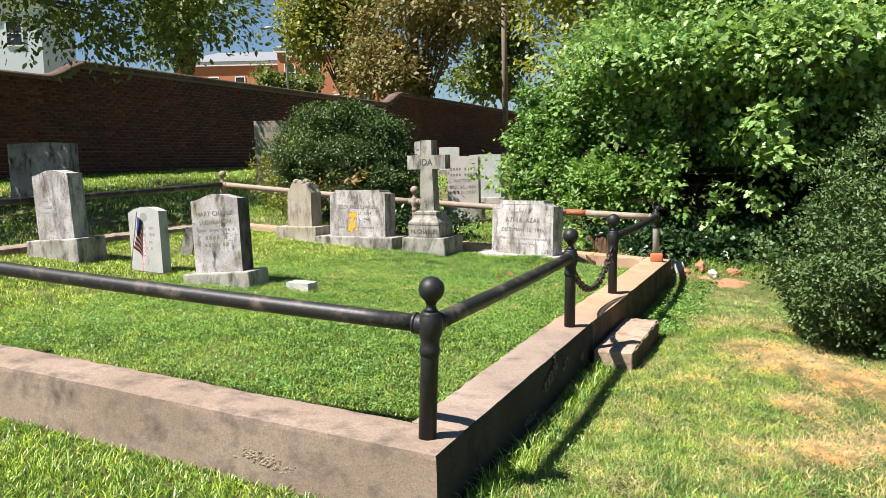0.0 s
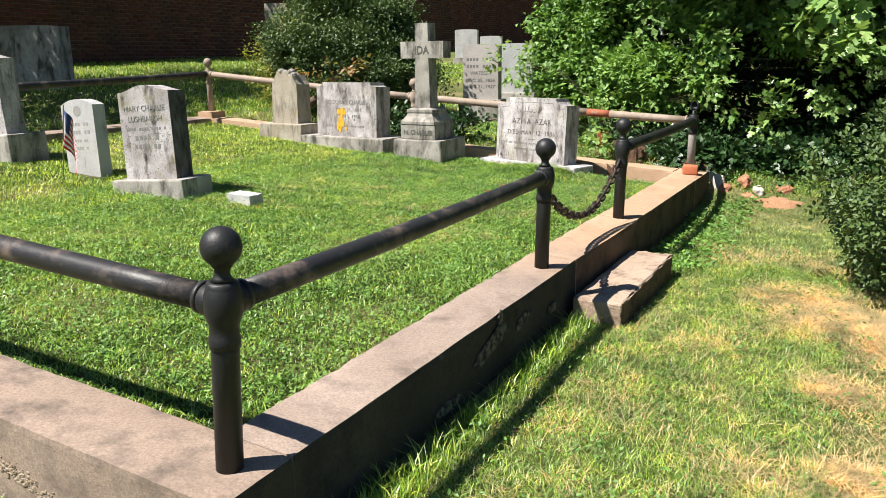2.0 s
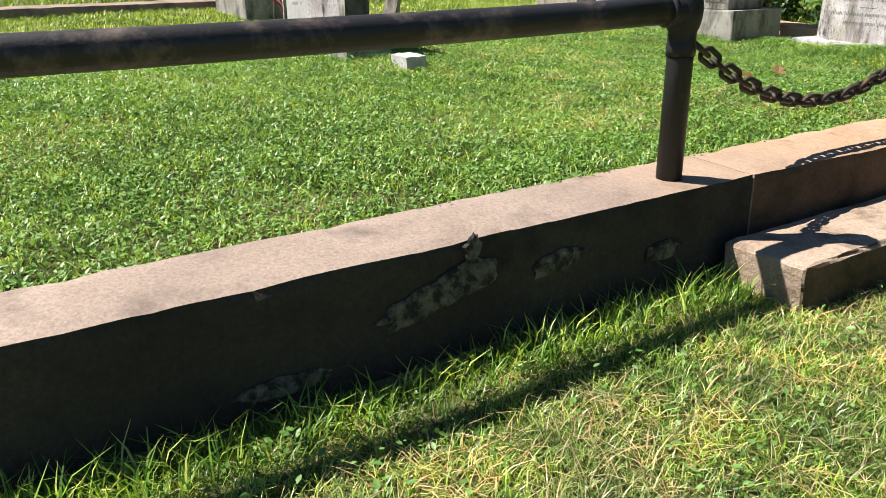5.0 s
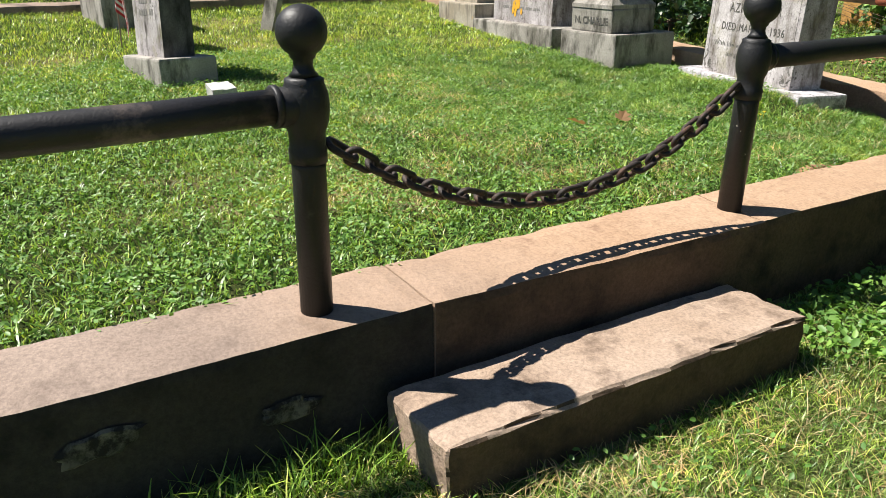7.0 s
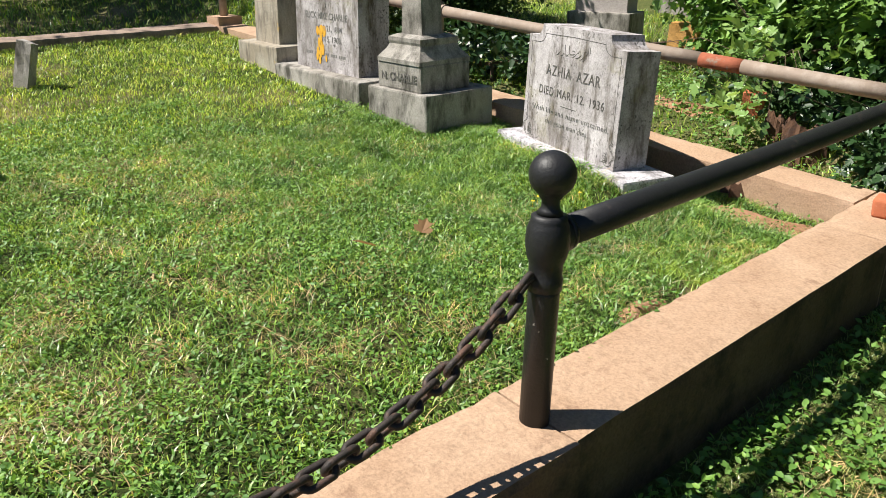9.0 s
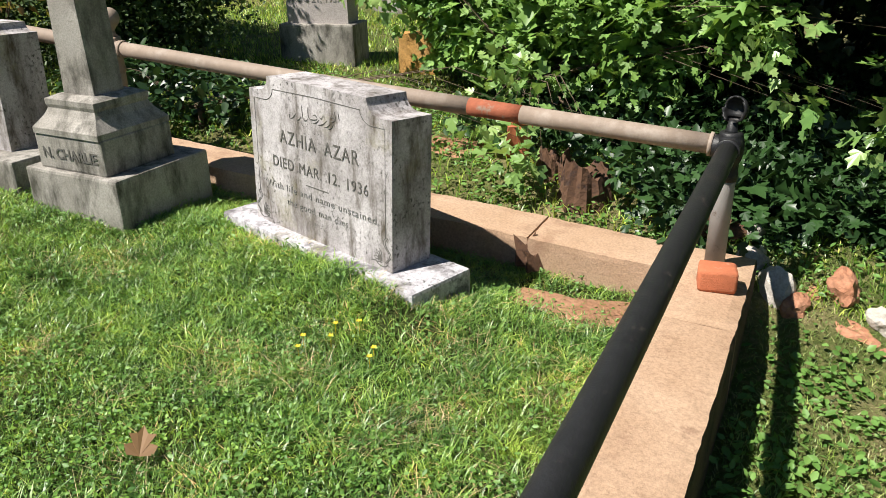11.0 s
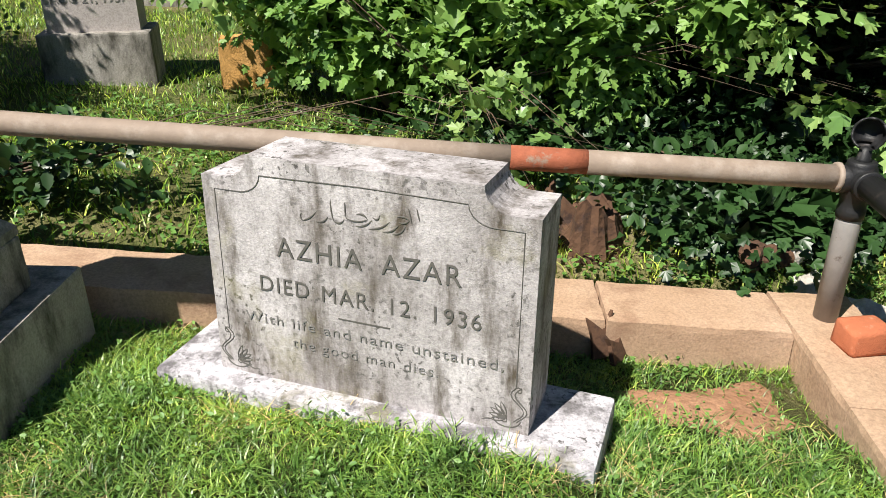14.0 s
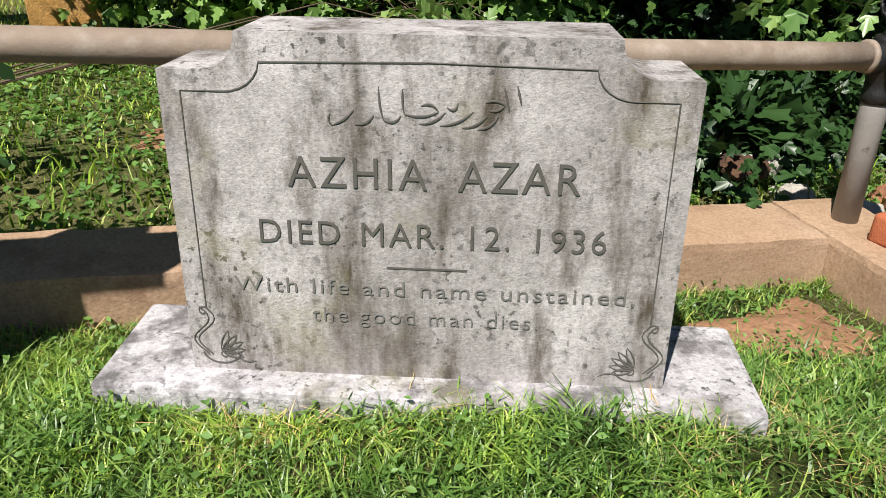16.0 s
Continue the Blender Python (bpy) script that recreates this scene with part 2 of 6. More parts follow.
DIRT = mineral("red_clay", (0.30, 0.15, 0.08), (0.44, 0.25, 0.15), (0.18, 0.09, 0.05), (0.55, 0.8), grain=60, patch=6, relief=0.9)
BARK = plain("bark", (0.11, 0.075, 0.05), 0.95, 0, 0.45, 14, 0.8, (0.2, 0.16, 0.12), (0.5, 0.7), 10)
ROTTEN = plain("rotten_wood", (0.10, 0.052, 0.030), 0.95, 0, 0.5, 14, 0.9, (0.045, 0.026, 0.02), (0.5, 0.65), 16)


def brick_wall_material(single=False):
    m, nt, b = material("old_dark_brick", 0.9, 0, 0.2)
    oi = nt.nodes.new("ShaderNodeObjectInfo" if single else "ShaderNodeNewGeometry")
    col = ramp(nt, oi.outputs["Random" if single else "Random Per Island"], [(0.0, (0.085, 0.030, 0.024)), (0.45, (0.135, 0.045, 0.034)), (0.8, (0.10, 0.045, 0.037)), (1.0, (0.16, 0.062, 0.046))])
    grime = ramp(nt, texture(nt, 0.7, 6, 0.65, (1, 1, 0.5)), [(0.42, (0, 0, 0)), (0.7, (0.8, 0.8, 0.8))])
    col = mix(nt, grime, col, (0.055, 0.035, 0.03))
    nt.links.new(col, b.inputs["Base Color"])
    bump(nt, b, texture(nt, 60, 4, 0.6), 0.5, 0.005)
    return m


def ground_material(name, soil):
    m, nt, b = material(name, 0.95, 0, 0.1)
    tex = texture(nt, 45, 6, 0.7)
    col = ramp(nt, tex, [(0.3, soil[0]), (0.5, soil[1]), (0.7, soil[2])])
    straw = ramp(nt, texture(nt, 1.1, 4, 0.6), [(0.5, (0, 0, 0)), (0.72, (0.75, 0.75, 0.75))])
    col = mix(nt, straw, col, ramp(nt, tex, [(0.3, (0.22, 0.16, 0.085)), (0.7, (0.44, 0.35, 0.20))]))
    nt.links.new(col, b.inputs["Base Color"])
    bump(nt, b, tex, 1.0, 0.03)
    return m


WALL_BRICK = brick_wall_material()
WALL_BRICK_ONE = brick_wall_material(True)
MORTAR = plain("mortar", (0.15, 0.12, 0.105), 0.95, 0, 0.25, 10, 0.4)
COPING = mineral("brick_coping", (0.10, 0.065, 0.05), (0.20, 0.135, 0.11), (0.05, 0.035, 0.03), (0.5, 0.7), grain=50, patch=2, relief=0.5)
SOIL = ground_material("turf_soil", [(0.06, 0.08, 0.022), (0.11, 0.135, 0.04), (0.22, 0.19, 0.09)])
# darker than SOIL, for dark gaps between the plot's blades
PLOT_SOIL = ground_material("dark_turf_soil", [(0.022, 0.032, 0.010), (0.05, 0.07, 0.018), (0.12, 0.115, 0.045)])
TURF = grassy("turf_blades", [(0.040, 0.105, 0.012), (0.10, 0.21, 0.025), (0.20, 0.36, 0.045), (0.34, 0.50, 0.08), (0.52, 0.56, 0.18)],
              [(0.22, 0.33, 0.045), (0.42, 0.46, 0.11), (0.60, 0.53, 0.22)], (0.56, 0.78))
# brighter copy of the turf blades, sunlight put into their colours
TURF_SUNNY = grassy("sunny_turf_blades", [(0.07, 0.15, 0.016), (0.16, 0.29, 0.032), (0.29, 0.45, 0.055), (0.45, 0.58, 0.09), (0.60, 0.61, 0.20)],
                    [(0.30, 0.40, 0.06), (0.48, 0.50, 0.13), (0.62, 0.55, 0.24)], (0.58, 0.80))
TURF_DRY = grassy("dry_turf_blades", [(0.085, 0.165, 0.035), (0.17, 0.28, 0.065), (0.27, 0.37, 0.11), (0.50, 0.50, 0.26)],
                  [(0.36, 0.37, 0.16), (0.54, 0.49, 0.27), (0.66, 0.57, 0.37)], (0.55, 0.74))
WEED = grassy("crabgrass_blades", [(0.055, 0.125, 0.026), (0.11, 0.22, 0.045), (0.18, 0.32, 0.07), (0.29, 0.42, 0.115)], [(0.18, 0.30, 0.04), (0.28, 0.40, 0.07), (0.38, 0.46, 0.11)])
STRAW = grassy("straw_blades", [(0.38, 0.27, 0.14), (0.54, 0.40, 0.22), (0.68, 0.53, 0.33)], [(0.42, 0.30, 0.16), (0.58, 0.44, 0.26), (0.70, 0.56, 0.37)])
CLOVER_BRIGHT = leafy("bright_clover_leaves", [(0.09, 0.21, 0.03), (0.17, 0.34, 0.05), (0.28, 0.46, 0.09)], 0.5, 0.35)
CLOVER = leafy("clover_leaves", [(0.06, 0.15, 0.03), (0.11, 0.24, 0.045), (0.19, 0.34, 0.08)], 0.5, 0.3)
MULBERRY = leafy("mulberry_leaves", [(0.06, 0.14, 0.04), (0.12, 0.25, 0.065), (0.20, 0.36, 0.10), (0.36, 0.50, 0.17)], 0.33, 0.36)
VINE = leafy("vine_leaves", [(0.03, 0.085, 0.018), (0.07, 0.16, 0.03), (0.13, 0.27, 0.05), (0.26, 0.42, 0.10)], 0.5, 0.3)
IVY = leafy("ivy_leaves", [(0.012, 0.036, 0.010), (0.022, 0.058, 0.015), (0.04, 0.09, 0.025)], 0.4, 0.12)
YEW = leafy("yew_sprays", [(0.018, 0.045, 0.012), (0.04, 0.085, 0.018), (0.09, 0.14, 0.03)], 0.55, 0.15)
HOLLY = leafy("box_leaves", [(0.02, 0.048, 0.012), (0.05, 0.098, 0.024), (0.11, 0.17, 0.045)], 0.55, 0.15)
SUMAC = leafy("turning_sumac_leaves", [(0.14, 0.20, 0.03), (0.26, 0.24, 0.05), (0.34, 0.15, 0.06), (0.30, 0.20, 0.11)], 0.5, 0.4)
OAK = leafy("oak_leaves", [(0.05, 0.09, 0.022), (0.10, 0.15, 0.03), (0.17, 0.21, 0.05)], 0.5, 0.3)
YELLOWING = leafy("yellowing_leaves", [(0.10, 0.15, 0.025), (0.19, 0.24, 0.04), (0.34, 0.32, 0.07)], 0.5, 0.35)
BROWNING = leafy("browning_leaves", [(0.10, 0.12, 0.03), (0.17, 0.16, 0.05), (0.25, 0.18, 0.075)], 0.6, 0.3)
HOUSE_BRICK = plain("orange_brick", (0.44, 0.17, 0.09), 0.9, 0, 0.15, 3, 0.0)
HOUSE_WHITE = plain("white_siding", (0.62, 0.66, 0.70), 0.7, 0, 0.08, 2, 0.0)
SLATE = plain("grey_roof", (0.20, 0.21, 0.23), 0.8, 0, 0.2, 4, 0.0)
TRIM = plain("white_trim", (0.72, 0.72, 0.72), 0.6, 0, 0.05, 4, 0.0)
GLASS_DARK = plain("dark_window_glass", (0.03, 0.035, 0.045), 0.08, 0, 0.1, 2, 0.0)
POLE_METAL = plain("galvanised_pole", (0.30, 0.30, 0.30), 0.5, 0.3, 0.1, 4, 0.0)
POLE_WOOD = plain("utility_pole_wood", (0.22, 0.17, 0.13), 0.9, 0, 0.2, 6, 0.2)


# ---- building helpers ----
def link_mesh(name, me, mat, parent=None, smooth=False):
    ob = new(name, me)
    if mat:
        me.materials.append(mat)
    if smooth:
        me.polygons.foreach_set("use_smooth", [True] * len(me.polygons))
    if parent:
        ob.parent = parent
    return ob


def part(name, bm, mat, parent=None, label="", smooth=False):
    me = bpy.data.meshes.new(name)
    bmesh.ops.recalc_face_normals(bm, faces=bm.faces)
    bm.to_mesh(me)
    bm.free()
    ob = link_mesh(name, me, mat, parent, smooth)
    return tagged(ob, label)


def raw(name, verts, faces, mat, parent=None, smooth=False):
    """A mesh from arrays: verts n x 3, faces m x k (all with k corners)."""
    verts, faces = np.asarray(verts, np.float32), np.asarray(faces, np.int32)
    me = bpy.data.meshes.new(name)
    m, k = faces.shape
    me.vertices.add(len(verts))
    me.vertices.foreach_set("co", verts.ravel())
    me.loops.add(m * k)
    me.loops.foreach_set("vertex_index", faces.ravel())
    me.polygons.add(m)
    me.polygons.foreach_set("loop_start", np.arange(0, m * k, k, dtype=np.int32))
    me.polygons.foreach_set("loop_total", np.full(m, k, np.int32))
    me.update(calc_edges=True)
    return link_mesh(name, me, mat, parent, smooth)


def thing(name, m, label, category, group="", kind=""):
    ob = new(name)
    ob.matrix_basis = m
    return tagged(ob, label, category, group, kind)


def add_box(bm, lo, hi, bevel=0.0, rough=0.0, cuts=0):
    lo, hi = Vector(lo), Vector(hi)
    g = bmesh.ops.create_cube(bm, size=1.0, matrix=Matrix.Translation((lo + hi) / 2) @ Matrix.Diagonal((*(hi - lo), 1)))
    vs = g["verts"]
    es = list({e for v in vs for e in v.link_edges})
    if cuts:
        r = bmesh.ops.subdivide_edges(bm, edges=es, cuts=cuts, use_grid_fill=True)
        vs = list({v for v in vs} | {v for v in r["geom_inner"] if isinstance(v, bmesh.types.BMVert)} | {v for v in r["geom_split"] if isinstance(v, bmesh.types.BMVert)})
    elif bevel:
        bmesh.ops.bevel(bm, geom=es, offset=bevel, segments=2, profile=0.6, affect="EDGES")
    if rough:
        for v in vs:
            if v.is_valid:
                v.co += noise.noise_vector(v.co * 9) * rough * 0.6 + noise.noise_vector(v.co * 31) * rough * 0.6
    return vs


def prism(bm, profile, depth, bevel=0.0, front=0.0):
    """An upright outline (x, z) given thickness along y, from front to front + depth."""
    a = [bm.verts.new((x, front, z)) for x, z in profile]
    c = [bm.verts.new((x, front + depth, z)) for x, z in profile]
    n = len(profile)
    bm.faces.new(a)
    bm.faces.new(list(reversed(c)))
    for i in range(n):
        bm.faces.new((a[i], a[(i + 1) % n], c[(i + 1) % n], c[i]))
    if bevel:
        rim = [e for e in bm.edges if len(e.link_faces) == 2 and e.calc_face_angle(0) > 0.5]
        bmesh.ops.bevel(bm, geom=rim, offset=bevel, segments=2, profile=0.6, affect="EDGES")


def lathe(bm, profile, seg=24, at=(0, 0, 0), axis="z"):
    """Rings of (height, radius), closed at both ends."""
    rings = []
    for h, r in profile:
        ring = []
        for i in range(seg):
            a = 2 * math.pi * i / seg
            p = Vector((r * math.cos(a), r * math.sin(a), h))
            if axis == "x":
                p = Vector((p.z, p.x, p.y))
            elif axis == "y":
                p = Vector((p.y, p.z, p.x))
            ring.append(bm.verts.new(p + Vector(at)))
        rings.append(ring)
    for a, b in zip(rings, rings[1:]):
        for i in range(seg):
            bm.faces.new((a[i], a[(i + 1) % seg], b[(i + 1) % seg], b[i]))
    bm.faces.new(rings[0])
    bm.faces.new(rings[-1])


def tube(bm, points, radii, seg=8):
    """A tapered tube along points."""
    points = [Vector(p) for p in points]
    rings = []
    for i, p in enumerate(points):
        way = (points[min(i + 1, len(points) - 1)] - points[max(i - 1, 0)]).normalized()
        q = way.to_track_quat("Z", "Y")
        r = radii[i] if hasattr(radii, "__len__") else radii
        rings.append([bm.verts.new(p + q @ Vector((r * math.cos(2 * math.pi * k / seg), r * math.sin(2 * math.pi * k / seg), 0))) for k in range(seg)])
    for a, b in zip(rings, rings[1:]):
        for i in range(seg):
            bm.faces.new((a[i], a[(i + 1) % seg], b[(i + 1) % seg], b[i]))
    bm.faces.new(rings[0])
    bm.faces.new(rings[-1])


def smoothstep(a, b, x):
    t = np.clip((x - a) / (b - a), 0, 1)
    return t * t * (3 - 2 * t)


# ---- the ground ----
def terrain(x, y):
    """Height of the natural ground outside the plot: it rises to -x, and behind the plot."""
    x, y = np.asarray(x, float), np.asarray(y, float)
    side = np.where(x < 0, -0.065 * np.maximum(x, -30), -0.03 * np.clip(x, 0, 4))
    back = 0.27 * smoothstep(5.3, 6.3, y) + 0.02 * np.clip(y - 6, 0, 25)
    wave = 0.012 * np.sin(2.1 * x + 1.3 * y) + 0.010 * np.sin(3.7 * y - 1.9 * x + 1)
    return 0.045 + side + back + wave


def lawn(x, y):
    """Height of the turf inside the raised plot."""
    x, y = np.asarray(x, float), np.asarray(y, float)
    dip = 0.085 * smoothstep(4.95, 5.4, y) * smoothstep(-2.4, -1.2, x)
    wave = 0.010 * np.sin(2.3 * x + 0.7 * y) + 0.008 * np.sin(3.1 * y - 1.1 * x + 2)
    hollow = 0.030 * np.exp(-((x + 1.35) ** 2 + (y - 3.85) ** 2) / 0.18)
    left = 0.10 * smoothstep(3.1, 5.4, -x)
    u, v = (x + 1.281) * 0.949 - (y - 5.067) * 0.314, (x + 1.281) * 0.314 + (y - 5.067) * 0.949
    mound = (0.052 + 0.02 * np.sin(5 * u)) * np.exp(-((v + 0.10) ** 2) / 0.03) * (1 - smoothstep(0.45, 0.95, np.abs(u))) + 0.03 * smoothstep(3.6, 5.0, y) * smoothstep(1.9, 2.4, -x)
    return 0.272 - 0.036 * x + left + mound - dip + wave - hollow


def kerb_top(x):
    return 0.32 - 0.06 * x


def sheet(name, xs, ys, height, mat):
    X, Y = np.meshgrid(xs, ys)
    Z = height(X, Y)
    nx, ny = len(xs), len(ys)
    idx = np.arange(nx * ny).reshape(ny, nx)
    faces = np.stack([idx[:-1, :-1], idx[:-1, 1:], idx[1:, 1:], idx[1:, :-1]], -1).reshape(-1, 4)
    return raw(name, np.stack([X, Y, Z], -1).reshape(-1, 3), faces, mat, smooth=True)


ground = sheet("ground", np.concatenate([[-900, -300, -100, -50], np.linspace(-30, 12, 110), [30, 100, 300, 900]]),
               np.concatenate([[-900, -300, -100, -30], np.linspace(-8, 34, 110), [50, 100, 300, 900]]), terrain, SOIL)
tagged(ground, "mown cemetery grass with dry straw patches", "ground", kind="structure")
plot_floor = sheet("floor_plot", np.linspace(-5.47, -0.09, 60), np.linspace(0.08, 5.53, 60), lawn, PLOT_SOIL)
tagged(plot_floor, "raised burial plot of green turf inside kerbs", "lawn", kind="structure")


# ---- kerbs of the plot ----
def kerb_block(name, x0, x1, y0, y1, mat, parent, depth=0.42, chip=0.004, far=None, dark=None):
    """A kerb length whose top follows the slope of the plot."""
    bm = bmesh.new()
    nx, ny = max(2, int(abs(x1 - x0) / 0.035)), max(2, int(abs(y1 - y0) / 0.035))
    xs, ys = np.linspace(x0, x1, nx), np.linspace(y0, y1, ny)
    skew = (lambda x, y: x) if far is None else (lambda x, y: x + (y - y0) / (y1 - y0) * (far[0] + (far[1] - far[0]) * (x - x0) / (x1 - x0) - x))
    top = [[bm.verts.new((skew(x, y), y, kerb_top(x) + 0.003 * noise.noise(Vector((x, y, 0)) * 5))) for x in xs] for y in ys]
    low = [[None] * nx for _ in ys]
    rim = []
    for j in range(ny):
        for i in range(nx):
            if i in (0, nx - 1) or j in (0, ny - 1):
                v = top[j][i]
                wear = chip * (0.7 + 1.0 * max(0, noise.noise(v.co * 11)) + 1.6 * max(0, noise.noise(v.co * 37)))
                low[j][i] = bm.verts.new((v.co.x, v.co.y, v.co.z - depth))
                v.co.z -= wear
                v.co.x += wear * ((i == 0) - (i == nx - 1))
                v.co.y += 0.35 * wear * ((j == 0) - (j == ny - 1))
    for j in range(ny - 1):
        for i in range(nx - 1):
            bm.faces.new((top[j][i], top[j][i + 1], top[j + 1][i + 1], top[j + 1][i]))
    mid = {}

    def drop(v, lowv):
        if v not in mid:
            d = 0.003 * noise.noise(v.co * 6)
            mid[v] = bm.verts.new((lowv.co.x + d, lowv.co.y + d, v.co.z - 0.018))
        return mid[v]

    loop = [(0, i) for i in range(nx)] + [(j, nx - 1) for j in range(1, ny)] + [(ny - 1, i) for i in range(nx - 2, -1, -1)] + [(j, 0) for j in range(ny - 2, 0, -1)]
    for (ja, ia), (jb, ib) in zip(loop, loop[1:] + loop[:1]):
        a, b = top[ja][ia], top[jb][ib]
        la, lb = low[ja][ia], low[jb][ib]
        ma, mb = drop(a, la), drop(b, lb)
        bm.faces.new((a, b, mb, ma))
        bm.faces.new((ma, mb, lb, la))
    ob = part(name, bm, mat, parent)
    # faces turned from the sun take the darker concrete, shade included in its colour
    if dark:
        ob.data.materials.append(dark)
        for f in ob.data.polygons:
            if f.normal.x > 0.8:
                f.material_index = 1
    return ob


kerb_right = thing("kerb_right", pose(0, 0, 0), "long low concrete kerb in grey-brown and tan lengths", "kerb", kind="structure")
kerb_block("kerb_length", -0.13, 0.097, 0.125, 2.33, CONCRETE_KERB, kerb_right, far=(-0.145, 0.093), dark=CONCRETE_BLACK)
kerb_block("kerb_length", -0.145, 0.096, 2.333, 3.415, CONCRETE_KERB, kerb_right, chip=0.005, far=(-0.138, 0.122), dark=CONCRETE_SHADED)
kerb_block("kerb_length", -0.132, 0.112, 3.418, 5.162, CONCRETE_KERB, kerb_right, far=(-0.12, 0.130), dark=CONCRETE_SHADED)
kerb_block("kerb_length", -0.12, 0.132, 5.167, 5.75, CONCRETE_KERB, kerb_right, chip=0.005, dark=CONCRETE_SHADED)
kerb_front = thing("kerb_front", pose(0, 0, 0), "weathered grey-brown concrete kerb with chipped face", "kerb", kind="structure")
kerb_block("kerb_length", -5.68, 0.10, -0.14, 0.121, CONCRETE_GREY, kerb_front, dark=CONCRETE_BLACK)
kerb_back = thing("kerb_back", pose(0, 0, 0), "tan concrete kerb with a cracked corner", "kerb", kind="structure")
kerb_block("kerb_length", -0.6525, -0.124, 5.50, 5.74, CONCRETE_TAN, kerb_back)
kerb_block("kerb_length", -5.68, -0.655, 5.505, 5.745, CONCRETE_TAN, kerb_back)
kerb_left = thing("kerb_left", pose(0, 0, 0), "shaded brown concrete kerb along the plot", "kerb", kind="structure")
kerb_block("kerb_length", -5.68, -5.45, 0.125, 5.50, CONCRETE_GREY, kerb_left)

bm = bmesh.new()
lo, hi = Vector((0.125, 2.19, -0.12)), Vector((0.375, 3.27, 0.162))
add_box(bm, lo, hi, cuts=23)
for v in bm.verts:
    # rounded, chipped arrises along the top and the outer ends
    near = [(min(v.co[k] - lo[k], hi[k] - v.co[k]), k) for k in (0, 1, 2)]
    rims = [k for d, k in near if d < 1e-4]
    if len(rims) >= 2 and v.co.z > 0.0:
        wear = 0.004 + 0.008 * max(0.0, noise.noise(v.co * 13)) + 0.007 * max(0.0, noise.noise(v.co * 41))
        for k in rims:
            v.co[k] += wear * (1 if v.co[k] < (lo[k] + hi[k]) / 2 else -1)
    v.co += noise.noise_vector(v.co * 9) * 0.003 + noise.noise_vector(v.co * 37) * 0.0035
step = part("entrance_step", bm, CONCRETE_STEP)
# outer +x face darkened by material: dirt and painted shade together
step.data.materials.append(CONCRETE_SHADED)
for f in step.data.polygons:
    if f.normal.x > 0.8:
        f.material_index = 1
tagged(step, "worn tan concrete step block against the kerb", "step", kind="structure")

bm = bmesh.new()
add_box(bm, (-5.66, 5.51, 0.60), (-5.44, 5.73, kerb_top(-5.55) + 0.062), rough=0.004, cuts=4)
part("post_block", bm, CONCRETE_TAN, kerb_back, "square concrete block under the corner post")


def spall(name, m, rx, rz, mat, parent, label, seed):
    """A broken-out patch of a concrete face: a ragged shallow plate."""
    bm = bmesh.new()
    c = bm.verts.new((0, -0.001, 0))
    rings = []
    for s in (0.45, 0.8, 1.0):
        ring = []
        for k in range(26):
            a = 2 * math.pi * k / 26
            r = s * (1 + 0.45 * noise.noise(Vector((math.cos(a) * 2.2, math.sin(a) * 2.2, seed))))
            ring.append(bm.verts.new((rx * r * math.cos(a), -0.0022 - 0.002 * noise.noise(Vector((k, s * 9, seed))) if s < 1 else 0.003, rz * r * math.sin(a))))
        rings.append(ring)
    for k in range(26):
        bm.faces.new((c, rings[0][k], rings[0][(k + 1) % 26]))
        for p, q in zip(rings, rings[1:]):
            bm.faces.new((p[k], p[(k + 1) % 26], q[(k + 1) % 26], q[k]))
    ob = part(name, bm, mat, parent, label)
    ob.matrix_basis = m
    return ob


for y, z, ry, rz, tilt, k in ((1.27, 0.195, 0.10, 0.035, -14, 1), (1.39, 0.225, 0.085, 0.042, -10, 5), (1.40, 0.292, 0.022, 0.035, 0, 6), (1.64, 0.212, 0.075, 0.028, -6, 2), (1.99, 0.165, 0.065, 0.026, 0, 3), (0.96, 0.10, 0.10, 0.022, 0, 4)):
    spall("spalled_patch", pose(0.1025, y, z, 0, 0, 90) @ pose(0, 0, 0, 0, tilt), ry, rz, SPALL, kerb_right, "broken patch of crumbling concrete", k)


def grit(x, z, n, seed):
    """Sandy grit showing where the face of the front kerb has crumbled."""
    rnd = np.random.default_rng(seed)
    bm = bmesh.new()
    for _ in range(n):
        u, v, r = rnd.normal(0, 0.055), rnd.normal(0, 0.014), rnd.uniform(0.003, 0.008)
        bmesh.ops.create_icosphere(bm, subdivisions=1, radius=r, matrix=Matrix.Translation((x + u, -0.1405, z - 0.22 * u + v)) @ Matrix.Diagonal((rnd.uniform(0.7, 1.6), 0.5, rnd.uniform(0.6, 1.2), 1)))
    tagged(part("crumbling_grit", bm, SPALL_TAN, kerb_front, "sandy grit of a crumbling patch"), kind="stuff")


grit(-0.66, 0.197, 150, 8)

# ---- the railing ----
POST = [(-0.02, 0.034), (0.31, 0.0335), (0.326, 0.0335), (0.335, 0.0375), (0.347, 0.0375), (0.352, 0.035), (0.378, 0.0355), (0.392, 0.041), (0.408, 0.0445),
        (0.43, 0.0465), (0.452, 0.0445), (0.466, 0.040), (0.472, 0.0375), (0.480, 0.0375), (0.484, 0.030)]
FINIAL = [(0.486, 0.028), (0.494, 0.021), (0.504, 0.018), (0.514, 0.019), (0.520, 0.024)] + [(0.566 - 0.048 * math.cos(a), 0.048 * math.sin(a)) for a in np.linspace(0.55, 3.0, 14)]


